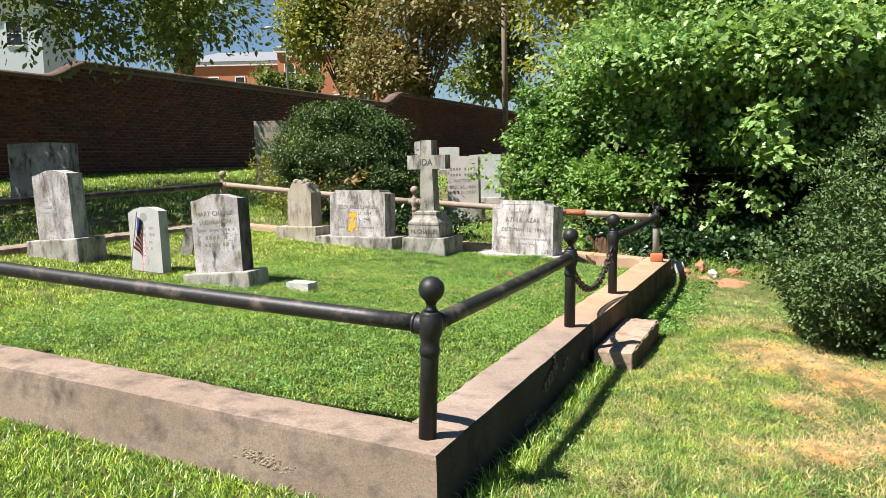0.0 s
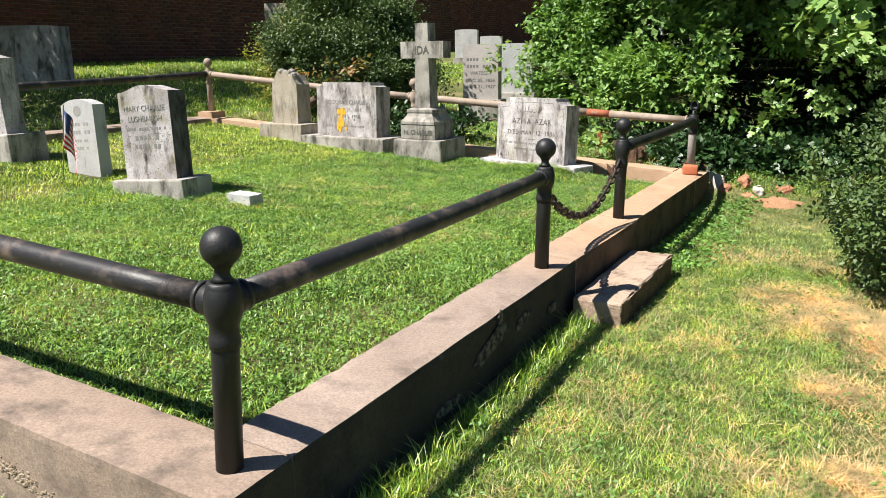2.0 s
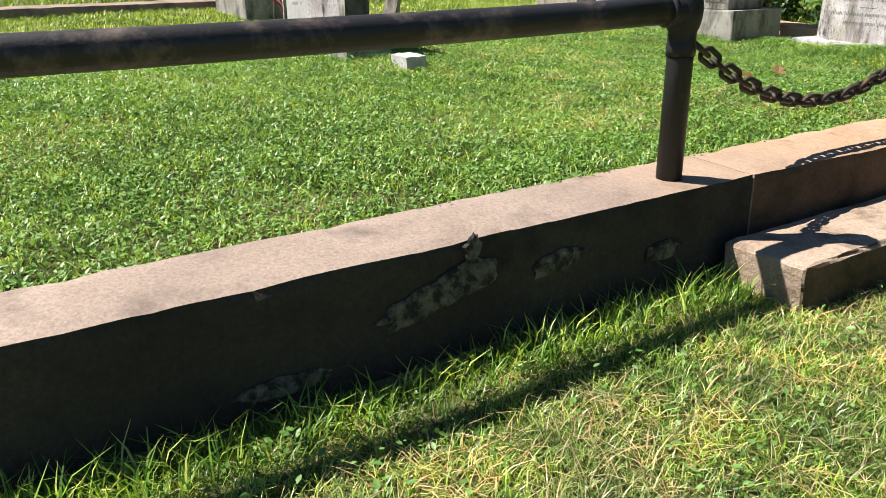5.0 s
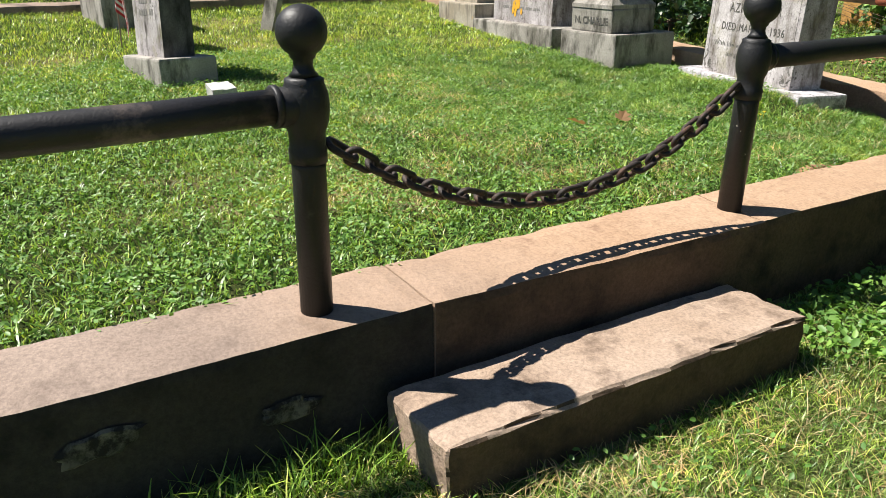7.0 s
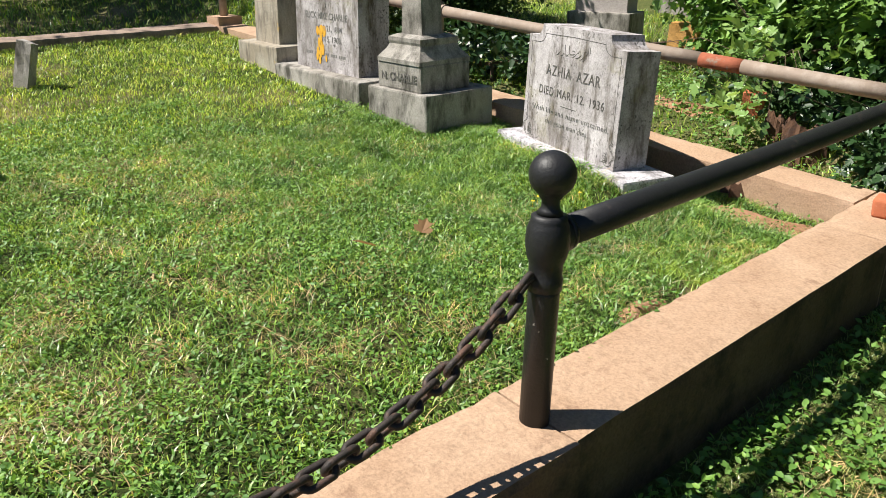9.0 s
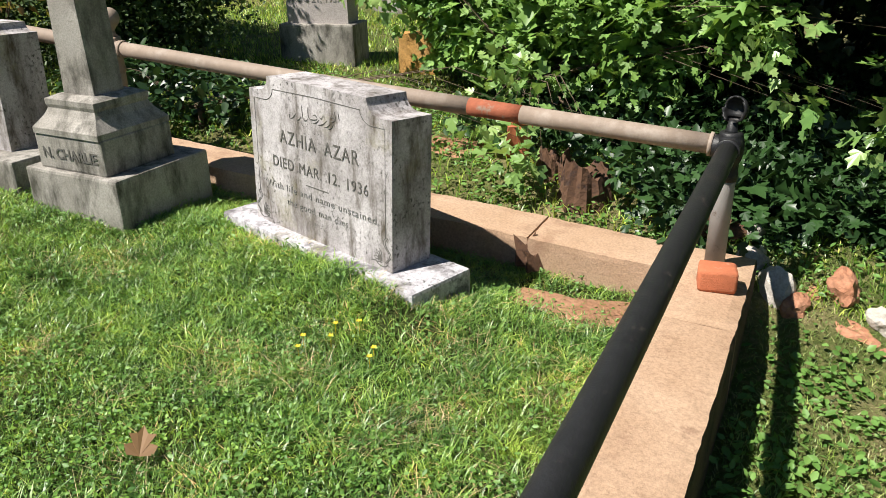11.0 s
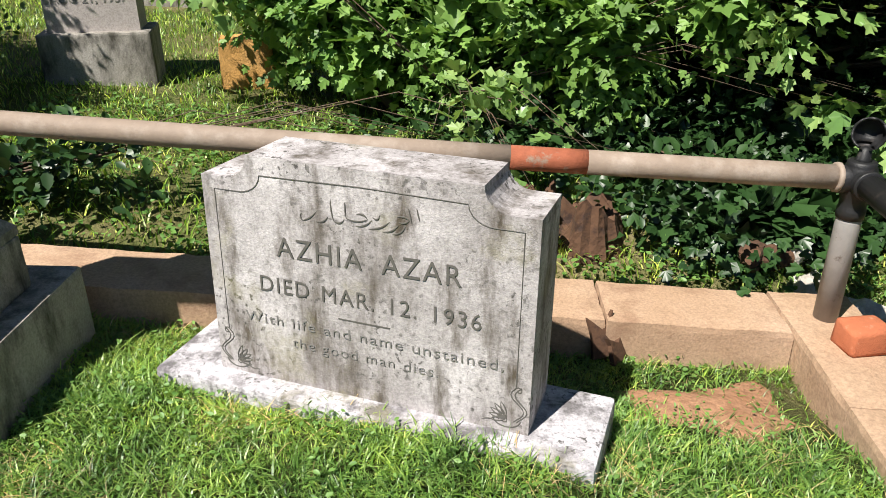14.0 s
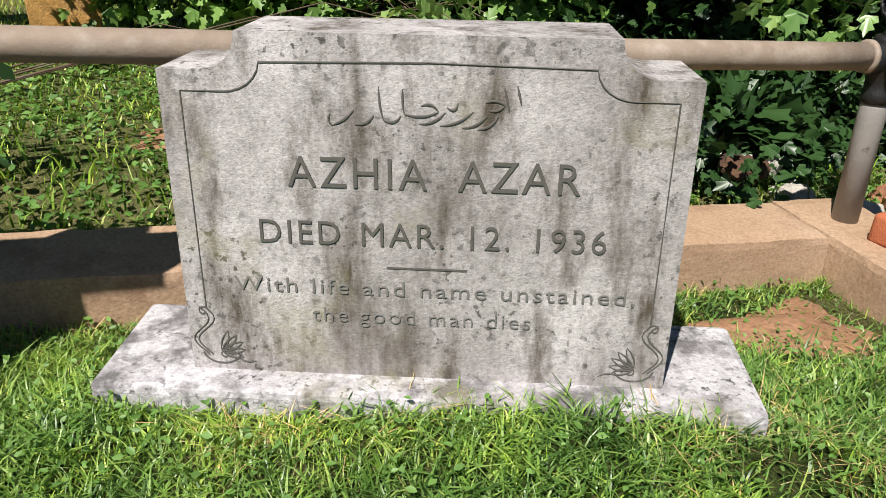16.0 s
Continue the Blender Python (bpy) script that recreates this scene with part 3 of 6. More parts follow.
def fence_post(x, y, mat, label, arms=(), lean=(0, 0), ball=True, ball_mat=None, z=None, fit_mat=None):
    ob = thing("fence_post", pose(x, y, kerb_top(x) if z is None else z, lean[0], lean[1], 0), label, "fence post", "posts of the plot railing")
    bm = bmesh.new()
    lathe(bm, [p for p in POST if p[0] < 0.327] + [(0.326, 0.03)], 28)
    part("pipe", bm, mat, ob, smooth=True)
    bm = bmesh.new()
    lathe(bm, [(0.32, 0.037)] + [p for p in POST if p[0] > 0.327], 28)
    for dx, dy in arms:
        lathe(bm, [(0.0, 0.038), (0.030, 0.038), (0.052, 0.038), (0.054, 0.037), (0.056, 0.034)], 24, axis="z")
        vs = list(bm.verts)[-24 * 5:]
        turn = Vector((dx, dy, 0)).to_track_quat("Z", "Y").to_matrix().to_4x4()
        bmesh.ops.transform(bm, matrix=Matrix.Translation((0, 0, 0.430)) @ turn, verts=vs)
    part("fitting", bm, fit_mat or mat, ob, smooth=True)
    bm = bmesh.new()
    if ball:
        lathe(bm, FINIAL, 28)
    else:
        # the ball has broken away to a hollow half shell on its stem
        lathe(bm, [(0.478, 0.026), (0.490, 0.018), (0.515, 0.016), (0.522, 0.004)], 20)
        shell = bmesh.ops.create_uvsphere(bm, u_segments=20, v_segments=12, radius=0.044, matrix=Matrix.Translation((0, 0, 0.556)))["verts"]
        gone = [v for v in shell if Vector((v.co.x, v.co.y, v.co.z - 0.556)).dot(Vector((-0.45, -0.85, 0.25))) > 0.012 + 0.008 * noise.noise(v.co * 60)]
        bmesh.ops.delete(bm, geom=gone, context="VERTS")
        rest = [f for f in bm.faces if f.calc_center_median().z > 0.523 or abs(f.calc_center_median().x) > 0.02]
        bmesh.ops.solidify(bm, geom=rest, thickness=0.006)
    part("finial", bm, ball_mat or mat, ob, smooth=True)
    return ob


BLACK = "black-painted iron pipe post with a ball finial"
fence_post(0.0, 0.0, BLACK_IRON, "black-painted iron corner post with a ball finial", [(-1, 0), (0, 1)], (0, 3.2))
fence_post(0.0, 2.10, BLACK_IRON, BLACK + " and chain eye", [(0, -1)], (0, 1.0))
fence_post(0.0, 3.40, CHIPPED_IRON, BLACK + ", paint chipped", [(0, 1)], (-1.5, 0.6), ball_mat=BLACK_IRON, fit_mat=BLACK_IRON)
fence_post(0.0, 5.60, GREY_PIPE, "grey iron corner post with a hollow worn ball finial", [(-1, 0), (0, -1)], (0, 0), False, BLACK_IRON, fit_mat=BLACK_IRON)
RUSTY = "rust-brown iron pipe post with a ball finial"
fence_post(-2.76, 5.62, BARE_PIPE, RUSTY, [(-1, 0), (1, 0)])
fence_post(-5.55, 5.62, BARE_PIPE, RUSTY + " at the kerb corner", [(1, 0), (0, -1)], z=kerb_top(-5.55) + 0.06)
fence_post(-5.55, 2.86, BLACK_IRON, BLACK, [(0, 1), (0, -1)])
fence_post(-5.55, 0.0, BLACK_IRON, BLACK, [(1, 0), (0, 1)])
fence_post(-2.76, 0.0, BLACK_IRON, BLACK, [(1, 0), (-1, 0)])


def rail(a, b, mat, label, mats=None):
    a, b = Vector(a), Vector(b)
    ob = thing("pipe_rail", pose(0, 0, 0), label, "rail", "rails of the plot railing")
    pieces = mats or [(0.0, 1.0, mat)]
    for s, e, m in pieces:
        bm = bmesh.new()
        p, q = a.lerp(b, s), a.lerp(b, e)
        n = max(3, int((q - p).length / 0.25))
        pts = [p.lerp(q, i / n) + Vector((0, 0, -0.006 * math.sin(math.pi * (s + (e - s) * i / n)))) for i in range(n + 1)]
        tube(bm, pts, 0.0335, 20)
        part("pipe", bm, m, ob, smooth=True)
    way = (b - a).normalized()
    for p in (a + way * 0.010, b - way * 0.010):
        bm = bmesh.new()
        tube(bm, [p - way * 0.007, p - way * 0.005, p + way * 0.005, p + way * 0.007], [0.0375, 0.0405, 0.0405, 0.034], 20)
        part("collar", bm, pieces[0][2], ob, smooth=True)
    return ob


RH = 0.432


def at_rail(x, y, dx=0.0):
    return (x + dx, y, kerb_top(x) + RH)


rail(at_rail(0, 0.05, 0.023), at_rail(0, 2.05, 0.006), WORN_IRON, "worn black iron pipe rail between posts")
rail(at_rail(0, 3.45, 0.004), at_rail(0, 5.55), BLACK_IRON, "black iron pipe rail between posts")
rail(at_rail(-0.05, 0, 0.023), at_rail(-2.71, 0), WORN_IRON, "worn black iron pipe rail along the front kerb")
rail(at_rail(-2.81, 0), at_rail(-5.50, 0), WORN_IRON, "worn black iron pipe rail along the front kerb")
rail(at_rail(-0.05, 5.60), at_rail(-2.71, 5.62), BARE_PIPE, "bare weathered pipe rail with a red rust band", [(0.0, 0.255, BARE_PIPE), (0.255, 0.333, RUST), (0.333, 1.0, BARE_PIPE)])
rail(at_rail(-2.81, 5.62), Vector(at_rail(-5.50, 5.62)) + Vector((0, 0, 0.06)), BARE_PIPE, "bare weathered pipe rail behind the stones")
rail(Vector(at_rail(-5.55, 5.57)) + Vector((0, 0, 0.06)), at_rail(-5.55, 2.91), WORN_IRON, "dark pipe rail in shade")
rail(at_rail(-5.55, 2.81), at_rail(-5.55, 0.05), WORN_IRON, "dark pipe rail in shade")


def chain():
    ob = thing("gate_chain", pose(0, 0, 0), "rusty black iron chain hung between two posts", "chain")
    a, b, sag = Vector((0.006, 2.150, 0.668)), Vector((0.0, 3.358, 0.672)), 0.205
    pts = [a.lerp(b, s) - Vector((0, 0, 4 * sag * s * (1 - s))) for s in np.linspace(0, 1, 400)]
    run = [0.0]
    for p, q in zip(pts, pts[1:]):
        run.append(run[-1] + (q - p).length)
    count = 26
    bm = bmesh.new()
    half, rr, wire = 0.018, 0.0172, 0.0074
    path = [(half * (1 if abs(t) < math.pi / 2 else -1) + rr * math.cos(t), rr * math.sin(t), 0) for t in np.linspace(-math.pi / 2, 1.5 * math.pi, 18, endpoint=False)]
    rings = []
    for i, p in enumerate(path):
        way = (Vector(path[(i + 1) % len(path)]) - Vector(path[i - 1])).normalized()
        out = way.cross(Vector((0, 0, 1)))
        rings.append([bm.verts.new(Vector(p) + wire * (math.cos(k) * out + math.sin(k) * Vector((0, 0, 1)))) for k in np.linspace(0, 2 * math.pi, 7)[:-1]])
    for r, s in zip(rings, rings[1:] + rings[:1]):
        for k in range(6):
            bm.faces.new((r[k], r[(k + 1) % 6], s[(k + 1) % 6], s[k]))
    first = part("link", bm, CHAIN_IRON, ob, smooth=True)
    for n in range(count):
        d = run[-1] * (n + 0.5) / count
        i = min(int(np.searchsorted(run, d)), len(pts) - 2)
        way = (pts[i + 1] - pts[i - 1]).normalized()
        m = Matrix.Translation(pts[i]) @ way.to_track_quat("X", "Z").to_matrix().to_4x4() @ pose(0, 0, 0, 90 * (n % 2) + 25)
        o = first if n == 0 else first.copy()
        if n:
            scene.collection.objects.link(o)
            o.parent = ob
        o.matrix_basis = m
    for p, s in ((a, -1), (b, 1)):
        bm = bmesh.new()
        lathe(bm, [(-0.05 if s < 0 else 0.0, 0.007), (0.0 if s < 0 else 0.05, 0.007)], 10, at=p, axis="y")
        part("eye_bolt", bm, BLACK_IRON, ob, smooth=True)


chain()


# ---- headstones ----
def lettering(name, text, size, m, mat, parent, width=None, depth=0.0012, bold=0.0, gap=1.0, track=1.0):
    cu = bpy.data.curves.new(name, "FONT")
    cu.body, cu.size, cu.align_x, cu.extrude, cu.offset = text, size, "CENTER", depth, bold
    cu.resolution_u, cu.space_word, cu.space_character = 3, gap, track
    tmp = new(name, cu)
    bpy.context.view_layer.update()
    me = bpy.data.meshes.new_from_object(tmp.evaluated_get(bpy.context.evaluated_depsgraph_get()))
    scene.collection.objects.unlink(tmp)
    bpy.data.objects.remove(tmp)
    ob = tagged(link_mesh(name, me, mat, parent), kind="stuff")
    fit = 1.0
    if width:
        xs = [v.co.x for v in me.vertices]
        fit = width / (max(xs) - min(xs))
    ob.matrix_basis = m @ pose(0, 0, 0, 90) @ Matrix.Diagonal((fit, 1, 1, 1))
    return ob


def stroke_line(name, points, r, mat, parent, seg=5):
    bm = bmesh.new()
    tube(bm, points, r, seg)
    return part(name, bm, mat, parent)


def bars(parent, mat, rows, y, x0=0.0):
    """Worn lines of writing that cannot be read, as plain bars: (height, width, thickness)."""
    for z, w, h in rows:
        bm = bmesh.new()
        n = max(2, int(w / (h * 1.1)))
        for i in range(n):
            if i % 5 == 4:
                continue
            cx = x0 - w / 2 + w * (i + 0.5) / n
            add_box(bm, (cx - w / n * 0.34, y - 0.0012, z - h / 2), (cx + w / n * 0.34, y + 0.002, z + h / 2))
        tagged(part("inscription_line", bm, mat, parent), kind="stuff")


def headstone(m, label, outline, depth, mat, base, base_mat, bevel=0.008, lean=0.0, group=""):
    """base: half width, front, back, height of the plinth; the slab stands on it, its front at y = 0."""
    ob = thing("headstone", m, label, "headstone", group)
    if base:
        hw, front, back, h = base
        bm = bmesh.new()
        add_box(bm, (-hw, -front, -0.12), (hw, back, h), bevel=0.012)
        part("plinth", bm, base_mat, ob)
        z0 = h
    else:
        z0 = -0.1
    bm = bmesh.new()
    prism(bm, outline, depth, bevel)
    slab = part("slab", bm, mat, ob)
    slab.matrix_basis = pose(0, 0, z0, lean)
    return ob, slab


def scooped(w, shoulder, top, notch, scoop):
    """A flat-topped outline with scooped shoulders."""
    pts = [(-w, 0), (w, 0), (w, shoulder)]
    cx = w - notch
    for a in np.linspace(0, math.pi / 2, 7):
        pts.append((cx + scoop - scoop * math.sin(a) , shoulder + (top - shoulder) * (1 - math.cos(a))))
    left = [(-x, z) for x, z in reversed(pts[2:])]
    return pts + left


def pointed(w, side, top):
    """An outline with a shallow double-curved top."""
    pts = [(-w, 0), (w, 0), (w, side)]
    for s in np.linspace(0.15, 1.0, 8):
        x = w * (1 - s)
        pts.append((x, side + (top - side) * (0.5 - 0.5 * math.cos(math.pi * min(1, s)))))
    return pts + [(-x, z) for x, z in reversed(pts[2:-1])]


def rounded(w, side, top, n=12):
    pts = [(-w, 0), (w, 0)]
    for s in np.linspace(1, -1, n):
        pts.append((w * s, side + (top - side) * (1 - s * s)))
    return pts


# the low wide stone at the end of the walk
AZ = pose(-1.281, 5.065, 0.325, 0, 0, -18.3)
W = 0.388
az, az_slab = headstone(AZ, "low white marble headstone streaked black, on a wide base", scooped(W, 0.498, 0.553, 0.118, 0.055), 0.17, MARBLE, (0.545, 0.062, 0.205, 0.075), MARBLE_BASE, lean=-3.0)
lettering("inscription_name", "AZHIA AZAR", 0.069, pose(0.011, -0.001, 0.328), LETTER, az_slab, 0.435, bold=-0.0003, gap=2.0, track=1.15)
lettering("inscription_date", "DIED MAR. 12. 1936", 0.056, pose(0.008, -0.001, 0.235), LETTER, az_slab, 0.53, bold=-0.0003, gap=1.3, track=1.15)
lettering("inscription_verse", "With life and name unstained,", 0.037, pose(0.012, -0.001, 0.150), LETTER_SOFT, az_slab, 0.63, bold=-0.0003, track=1.15)
lettering("inscription_verse", "the good man dies.", 0.037, pose(0.0, -0.001, 0.100), LETTER_SOFT, az_slab, 0.36, bold=-0.0006, track=1.15)
bm = bmesh.new()
add_box(bm, (-0.06, -0.0013, 0.197), (0.065, 0.002, 0.200))
part("inscription_rule", bm, LETTER, az_slab)
edge = [(-W + 0.032, 0.115), (-W + 0.032, 0.468), (-W + 0.095, 0.468)] + [(-W + 0.095 + 0.055 * math.sin(a), 0.468 + 0.046 * (1 - math.cos(a))) for a in np.linspace(0.2, 1.5, 6)] + [(0, 0.515)]
stroke_line("border_line", [(x, -0.0003, z) for x, z in edge], 0.0014, LETTER, az_slab)
stroke_line("border_line", [(-x, -0.0003, z) for x, z in edge], 0.0014, LETTER, az_slab)


def arc(name, p, q, bow, r, mat, parent, n=9):
    """A dark line standing for a cut stroke from p to q, swelling at its middle, bowed sideways."""
    d = Vector((q[0] - p[0], q[1] - p[1]))
    side = Vector((d.y, -d.x)).normalized()
    pts, radii = [], []
    for u in np.linspace(0, 1, n):
        c = Vector(p) + d * u + side * bow * 4 * u * (1 - u)
        pts.append((c.x, -0.0003, c.y))
        radii.append(r * (0.45 + 0.75 * math.sin(math.pi * u)))
    bm = bmesh.new()
    tube(bm, pts, radii, 5)
    return part(name, bm, mat, parent)


for s in (-1, 1):
    # a carved swan-neck scroll with a fan of leaves, facing inward from the border
    def at(a, z):
        return (s * (W - a), z)
    for shift in (0.0, 0.010):
        neck = [(0.020 + 0.014 * math.sin(2.2 * math.pi * u) + shift * (1 - 0.4 * u), 0.116 - 0.088 * u) for u in np.linspace(0.0, 1, 14)]
        stroke_line("border_scroll", [(at(a, z)[0], -0.0003, z) for a, z in neck], 0.0014, LETTER, az_slab)
    curl = [(0.026 + (0.010 - 0.0012 * k) * math.cos(k), 0.108 + (0.010 - 0.0012 * k) * math.sin(k)) for k in np.linspace(0, 7, 20)]
    stroke_line("border_scroll", [(at(a, z)[0], -0.0003, z) for a, z in curl], 0.0013, LETTER, az_slab)
    bowl = [(0.050 - 0.032 * math.cos(k), 0.036 - 0.024 * math.sin(k)) for k in np.linspace(0.2, 2.9, 14)]
    stroke_line("border_scroll", [(at(a, z)[0], -0.0003, z) for a, z in bowl], 0.0015, LETTER, az_slab)
    bud = [(0.056 + (0.012 - 0.0016 * k) * math.cos(k), 0.028 + (0.010 - 0.0012 * k) * math.sin(k)) for k in np.linspace(0, 6, 16)]
    stroke_line("border_scroll", [(at(a, z)[0], -0.0003, z) for a, z in bud], 0.0013, LETTER, az_slab)
    for k in range(5):
        a = radians(72 + 24 * k)
        root, tip = (0.050, 0.034), (0.050 + 0.040 * math.sin(a - 0.9), 0.040 + 0.036 * math.cos(a - 0.9))
        for bow in (-0.005, 0.005):
            arc("border_leaf", at(*root), at(*tip), bow, 0.0014, LETTER, az_slab)
    arc("border_leaf", at(0.078, 0.022), at(0.106, 0.018), 0.004, 0.0012, LETTER, az_slab)
# a line of cursive script above the name: long sweeping strokes, uprights and small hooks
for x0, z0, x1, z1, bow in ((-0.138, 0.440, -0.136, 0.423, 0.004), (-0.136, 0.423, -0.104, 0.446, 0.003), (-0.103, 0.425, -0.075, 0.439, 0.005), (-0.067, 0.480, -0.061, 0.432, 0.002), (-0.061, 0.432, -0.036, 0.439, 0.006),
                            (-0.033, 0.478, -0.031, 0.442, 0.001), (-0.031, 0.442, 0.018, 0.446, 0.005), (-0.010, 0.428, 0.028, 0.446, 0.005), (-0.007, 0.454, 0.018, 0.447, -0.006), (0.030, 0.453, 0.046, 0.460, 0.007)):
    arc("inscription_script", (x0, z0), (x1, z1), bow, 0.0017, LETTER, az_slab)
for x0, z0, x1, z1, bow in ((0.020, 0.426, 0.068, 0.448, 0.005), (0.052, 0.424, 0.088, 0.443, 0.005), (0.075, 0.422, 0.104, 0.443, 0.005), (0.085, 0.461, 0.114, 0.457, -0.005), (0.090, 0.450, 0.112, 0.457, 0.003), (0.111, 0.484, 0.119, 0.449, 0.0), (0.129, 0.486, 0.136, 0.458, 0.0)):
    arc("inscription_script", (x0, z0), (x1, z1), bow, 0.0017, LETTER, az_slab)

# the cross on a stepped pedestal
cross = thing("cross_monument", pose(-2.335, 4.87, 0.35, 0, 0, -1), "weathered stone cross on a stepped pedestal", "grave monument")
bm = bmesh.new()
add_box(bm, (-0.255, 0.05, -0.14), (0.255, 0.54, 0.215), bevel=0.012)
part("plinth", bm, GRANITE, cross)
bm = bmesh.new()
add_box(bm, (-0.185, 0.075, 0.215), (0.185, 0.425, 0.355), bevel=0.008)
die = part("die", bm, GRANITE, cross)
bm = bmesh.new()
prev = None
for z, h in ((0.355, 0.18), (0.378, 0.18), (0.412, 0.152), (0.425, 0.142), (0.45, 0.13), (0.465, 0.135), (0.485, 0.135), (0.50, 0.10)):
    ring = [bm.verts.new((sx * h, 0.25 + sy * h, z)) for sx, sy in ((-1, -1), (1, -1), (1, 1), (-1, 1))]
    if prev:
        for i in range(4):
            bm.faces.new((prev[i], prev[(i + 1) % 4], ring[(i + 1) % 4], ring[i]))
    else:
        bm.faces.new(ring)
    prev = ring
bm.faces.new(prev)
part("moulding", bm, GRANITE, cross)
bm = bmesh.new()
prism(bm, [(-0.085, 0.50), (0.085, 0.50), (0.070, 0.945), (0.225, 0.945), (0.225, 1.095), (0.068, 1.095), (0.066, 1.255), (-0.066, 1.255), (-0.068, 1.095), (-0.225, 1.095), (-0.225, 0.945), (-0.070, 0.945)], 0.14, 0.008, 0.17)
arm = part("cross", bm, GRANITE, cross)
lettering("inscription_name", "IDA", 0.10, pose(0.0, 0.1685, 0.985), LETTER, arm, 0.15, bold=0.002)
lettering("inscription_name", "N. CHARLIE", 0.06, pose(0.0, 0.0735, 0.262), LETTER, die, 0.30, bold=0.001)

# stones of the back row
EL = pose(-3.245, 5.10, 0.45, 0, 0, -4)
el, el_slab = headstone(EL, "grey marble headstone with an orange lichen stain", scooped(0.375, 0.485, 0.525, 0.075, 0.04), 0.22, MARBLE, (0.525, 0.10, 0.32, 0.10), GRANITE, lean=-2)
lettering("inscription_name", "ELICK MIKE CHARLIE", 0.058, pose(0.0, -0.001, 0.315), LETTER_SOFT, el_slab, 0.50)
lettering("inscription_date", "MAR 21, 1884", 0.05, pose(0.04, -0.001, 0.245), LETTER_SOFT, el_slab, 0.30)
lettering("inscription_date", "JAN 5, 1968", 0.05, pose(0.04, -0.001, 0.18), LETTER_SOFT, el_slab, 0.27)
bars(el_slab, LETTER_SOFT, [(0.10, 0.5, 0.018)], 0.0)
bm = bmesh.new()
for i in range(24):
    x, z = random.gauss(-0.055, 0.022), random.uniform(0.06, 0.26)
    r = random.uniform(0.012, 0.030)
    bmesh.ops.create_circle(bm, cap_ends=True, segments=9, radius=r, matrix=Matrix.Translation((x, -0.0016 - 0.0001 * i, z)) @ pose(0, 0, 0, 90) @ Matrix.Diagonal((0.7, 1.25, 1, 1)))
part("lichen_stain", bm, LICHEN, el_slab, "orange lichen stain")
stroke_line("carved_sprig", [(0.0 + 0.012 * math.sin(9 * u), -0.0005, 0.39 + 0.085 * u) for u in np.linspace(0, 1, 10)], 0.004, LETTER_SOFT, el_slab)

BR = pose(-4.07, 5.17, 0.50, 0, 0, -4)
br, br_slab = headstone(BR, "small brown stone marker with yellow lichen and broken crest", [(-0.18, 0), (0.18, 0), (0.17, 0.40), (0.14, 0.44), (0.11, 0.50), (0.06, 0.48), (0.0, 0.53), (-0.05, 0.50), (-0.10, 0.52), (-0.14, 0.45), (-0.17, 0.41)], 0.20, STONE_YELLOW, (0.30, 0.09, 0.28, 0.15), STONE_YELLOW, lean=-2)
bm = bmesh.new()
for i in range(9):
    a = 0.75 * i
    bmesh.ops.create_icosphere(bm, subdivisions=2, radius=random.uniform(0.03, 0.05), matrix=Matrix.Translation((0.09 * math.cos(a), 0.05, 0.50 + 0.03 * math.sin(a * 2))) @ Matrix.Diagonal((1, 0.8, 0.7, 1)))
part("carved_wreath", bm, GRANITE, br_slab, "worn grey carved wreath", True)

# stones of the front row
MA = pose(-3.01, 2.46, 0.355, 0, -3.5, 5)
ma, ma_slab = headstone(MA, "upright marble headstone with shallow pointed top and a shade-darkened right side", pointed(0.225, 0.595, 0.64), 0.16, MARBLE_STAINED, (0.315, 0.06, 0.24, 0.15), GRANITE, lean=-2.5)
# the +x side gets darker marble, its shade put into the colour
ma_slab.data.materials.append(MARBLE_SHADED)
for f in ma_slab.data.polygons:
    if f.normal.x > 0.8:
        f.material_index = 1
lettering("inscription_name", "MARY CHARLIE", 0.055, pose(0.0, -0.001, 0.465), LETTER_SOFT, ma_slab, 0.36)
lettering("inscription_name", "LUSHBAUGH", 0.055, pose(0.0, -0.001, 0.395), LETTER_SOFT, ma_slab, 0.30)
bars(ma_slab, LETTER_SOFT, [(0.345, 0.36, 0.02), (0.285, 0.22, 0.03), (0.225, 0.24, 0.03)], 0.0)

FLG = pose(-4.00, 2.67, 0.465, -2, -3, 5)
fl, fl_slab = headstone(FLG, "small white marble headstone with a rounded top", rounded(0.165, 0.615, 0.66), 0.115, MARBLE_CLEAN, None, None, 0.006)
bars(fl_slab, LETTER_FAINT, [(0.47, 0.20, 0.025), (0.41, 0.22, 0.028), (0.345, 0.16, 0.02), (0.29, 0.15, 0.02)], 0.0)
bm = bmesh.new()
bmesh.ops.create_circle(bm, cap_ends=True, segments=20, radius=0.04, matrix=Matrix.Translation((0, -0.0012, 0.57)) @ pose(0, 0, 0, 90))
part("emblem", bm, LETTER_FAINT, fl_slab)

TA = pose(-4.97, 2.56, 0.545, 0, -3, 5)
ta, ta_slab = headstone(TA, "tall pale marble headstone on a square grey plinth", pointed(0.210, 0.60, 0.64), 0.18, MARBLE, (0.30, 0.07, 0.29, 0.185), GRANITE)
bars(ta_slab, LETTER_FAINT, [(0.37, 0.30, 0.022), (0.30, 0.22, 0.02), (0.25, 0.24, 0.018)], 0.0)


def small_block(name, m, size, mat, label, category, rough=0.012):
    bm = bmesh.new()
    add_box(bm, (-size[0] / 2, -size[1] / 2, -0.06), (size[0] / 2, size[1] / 2, size[2]), rough=rough, cuts=4)
    ob = part(name, bm, mat, smooth=False)
    ob.matrix_basis = m
    return tagged(ob, label, category)


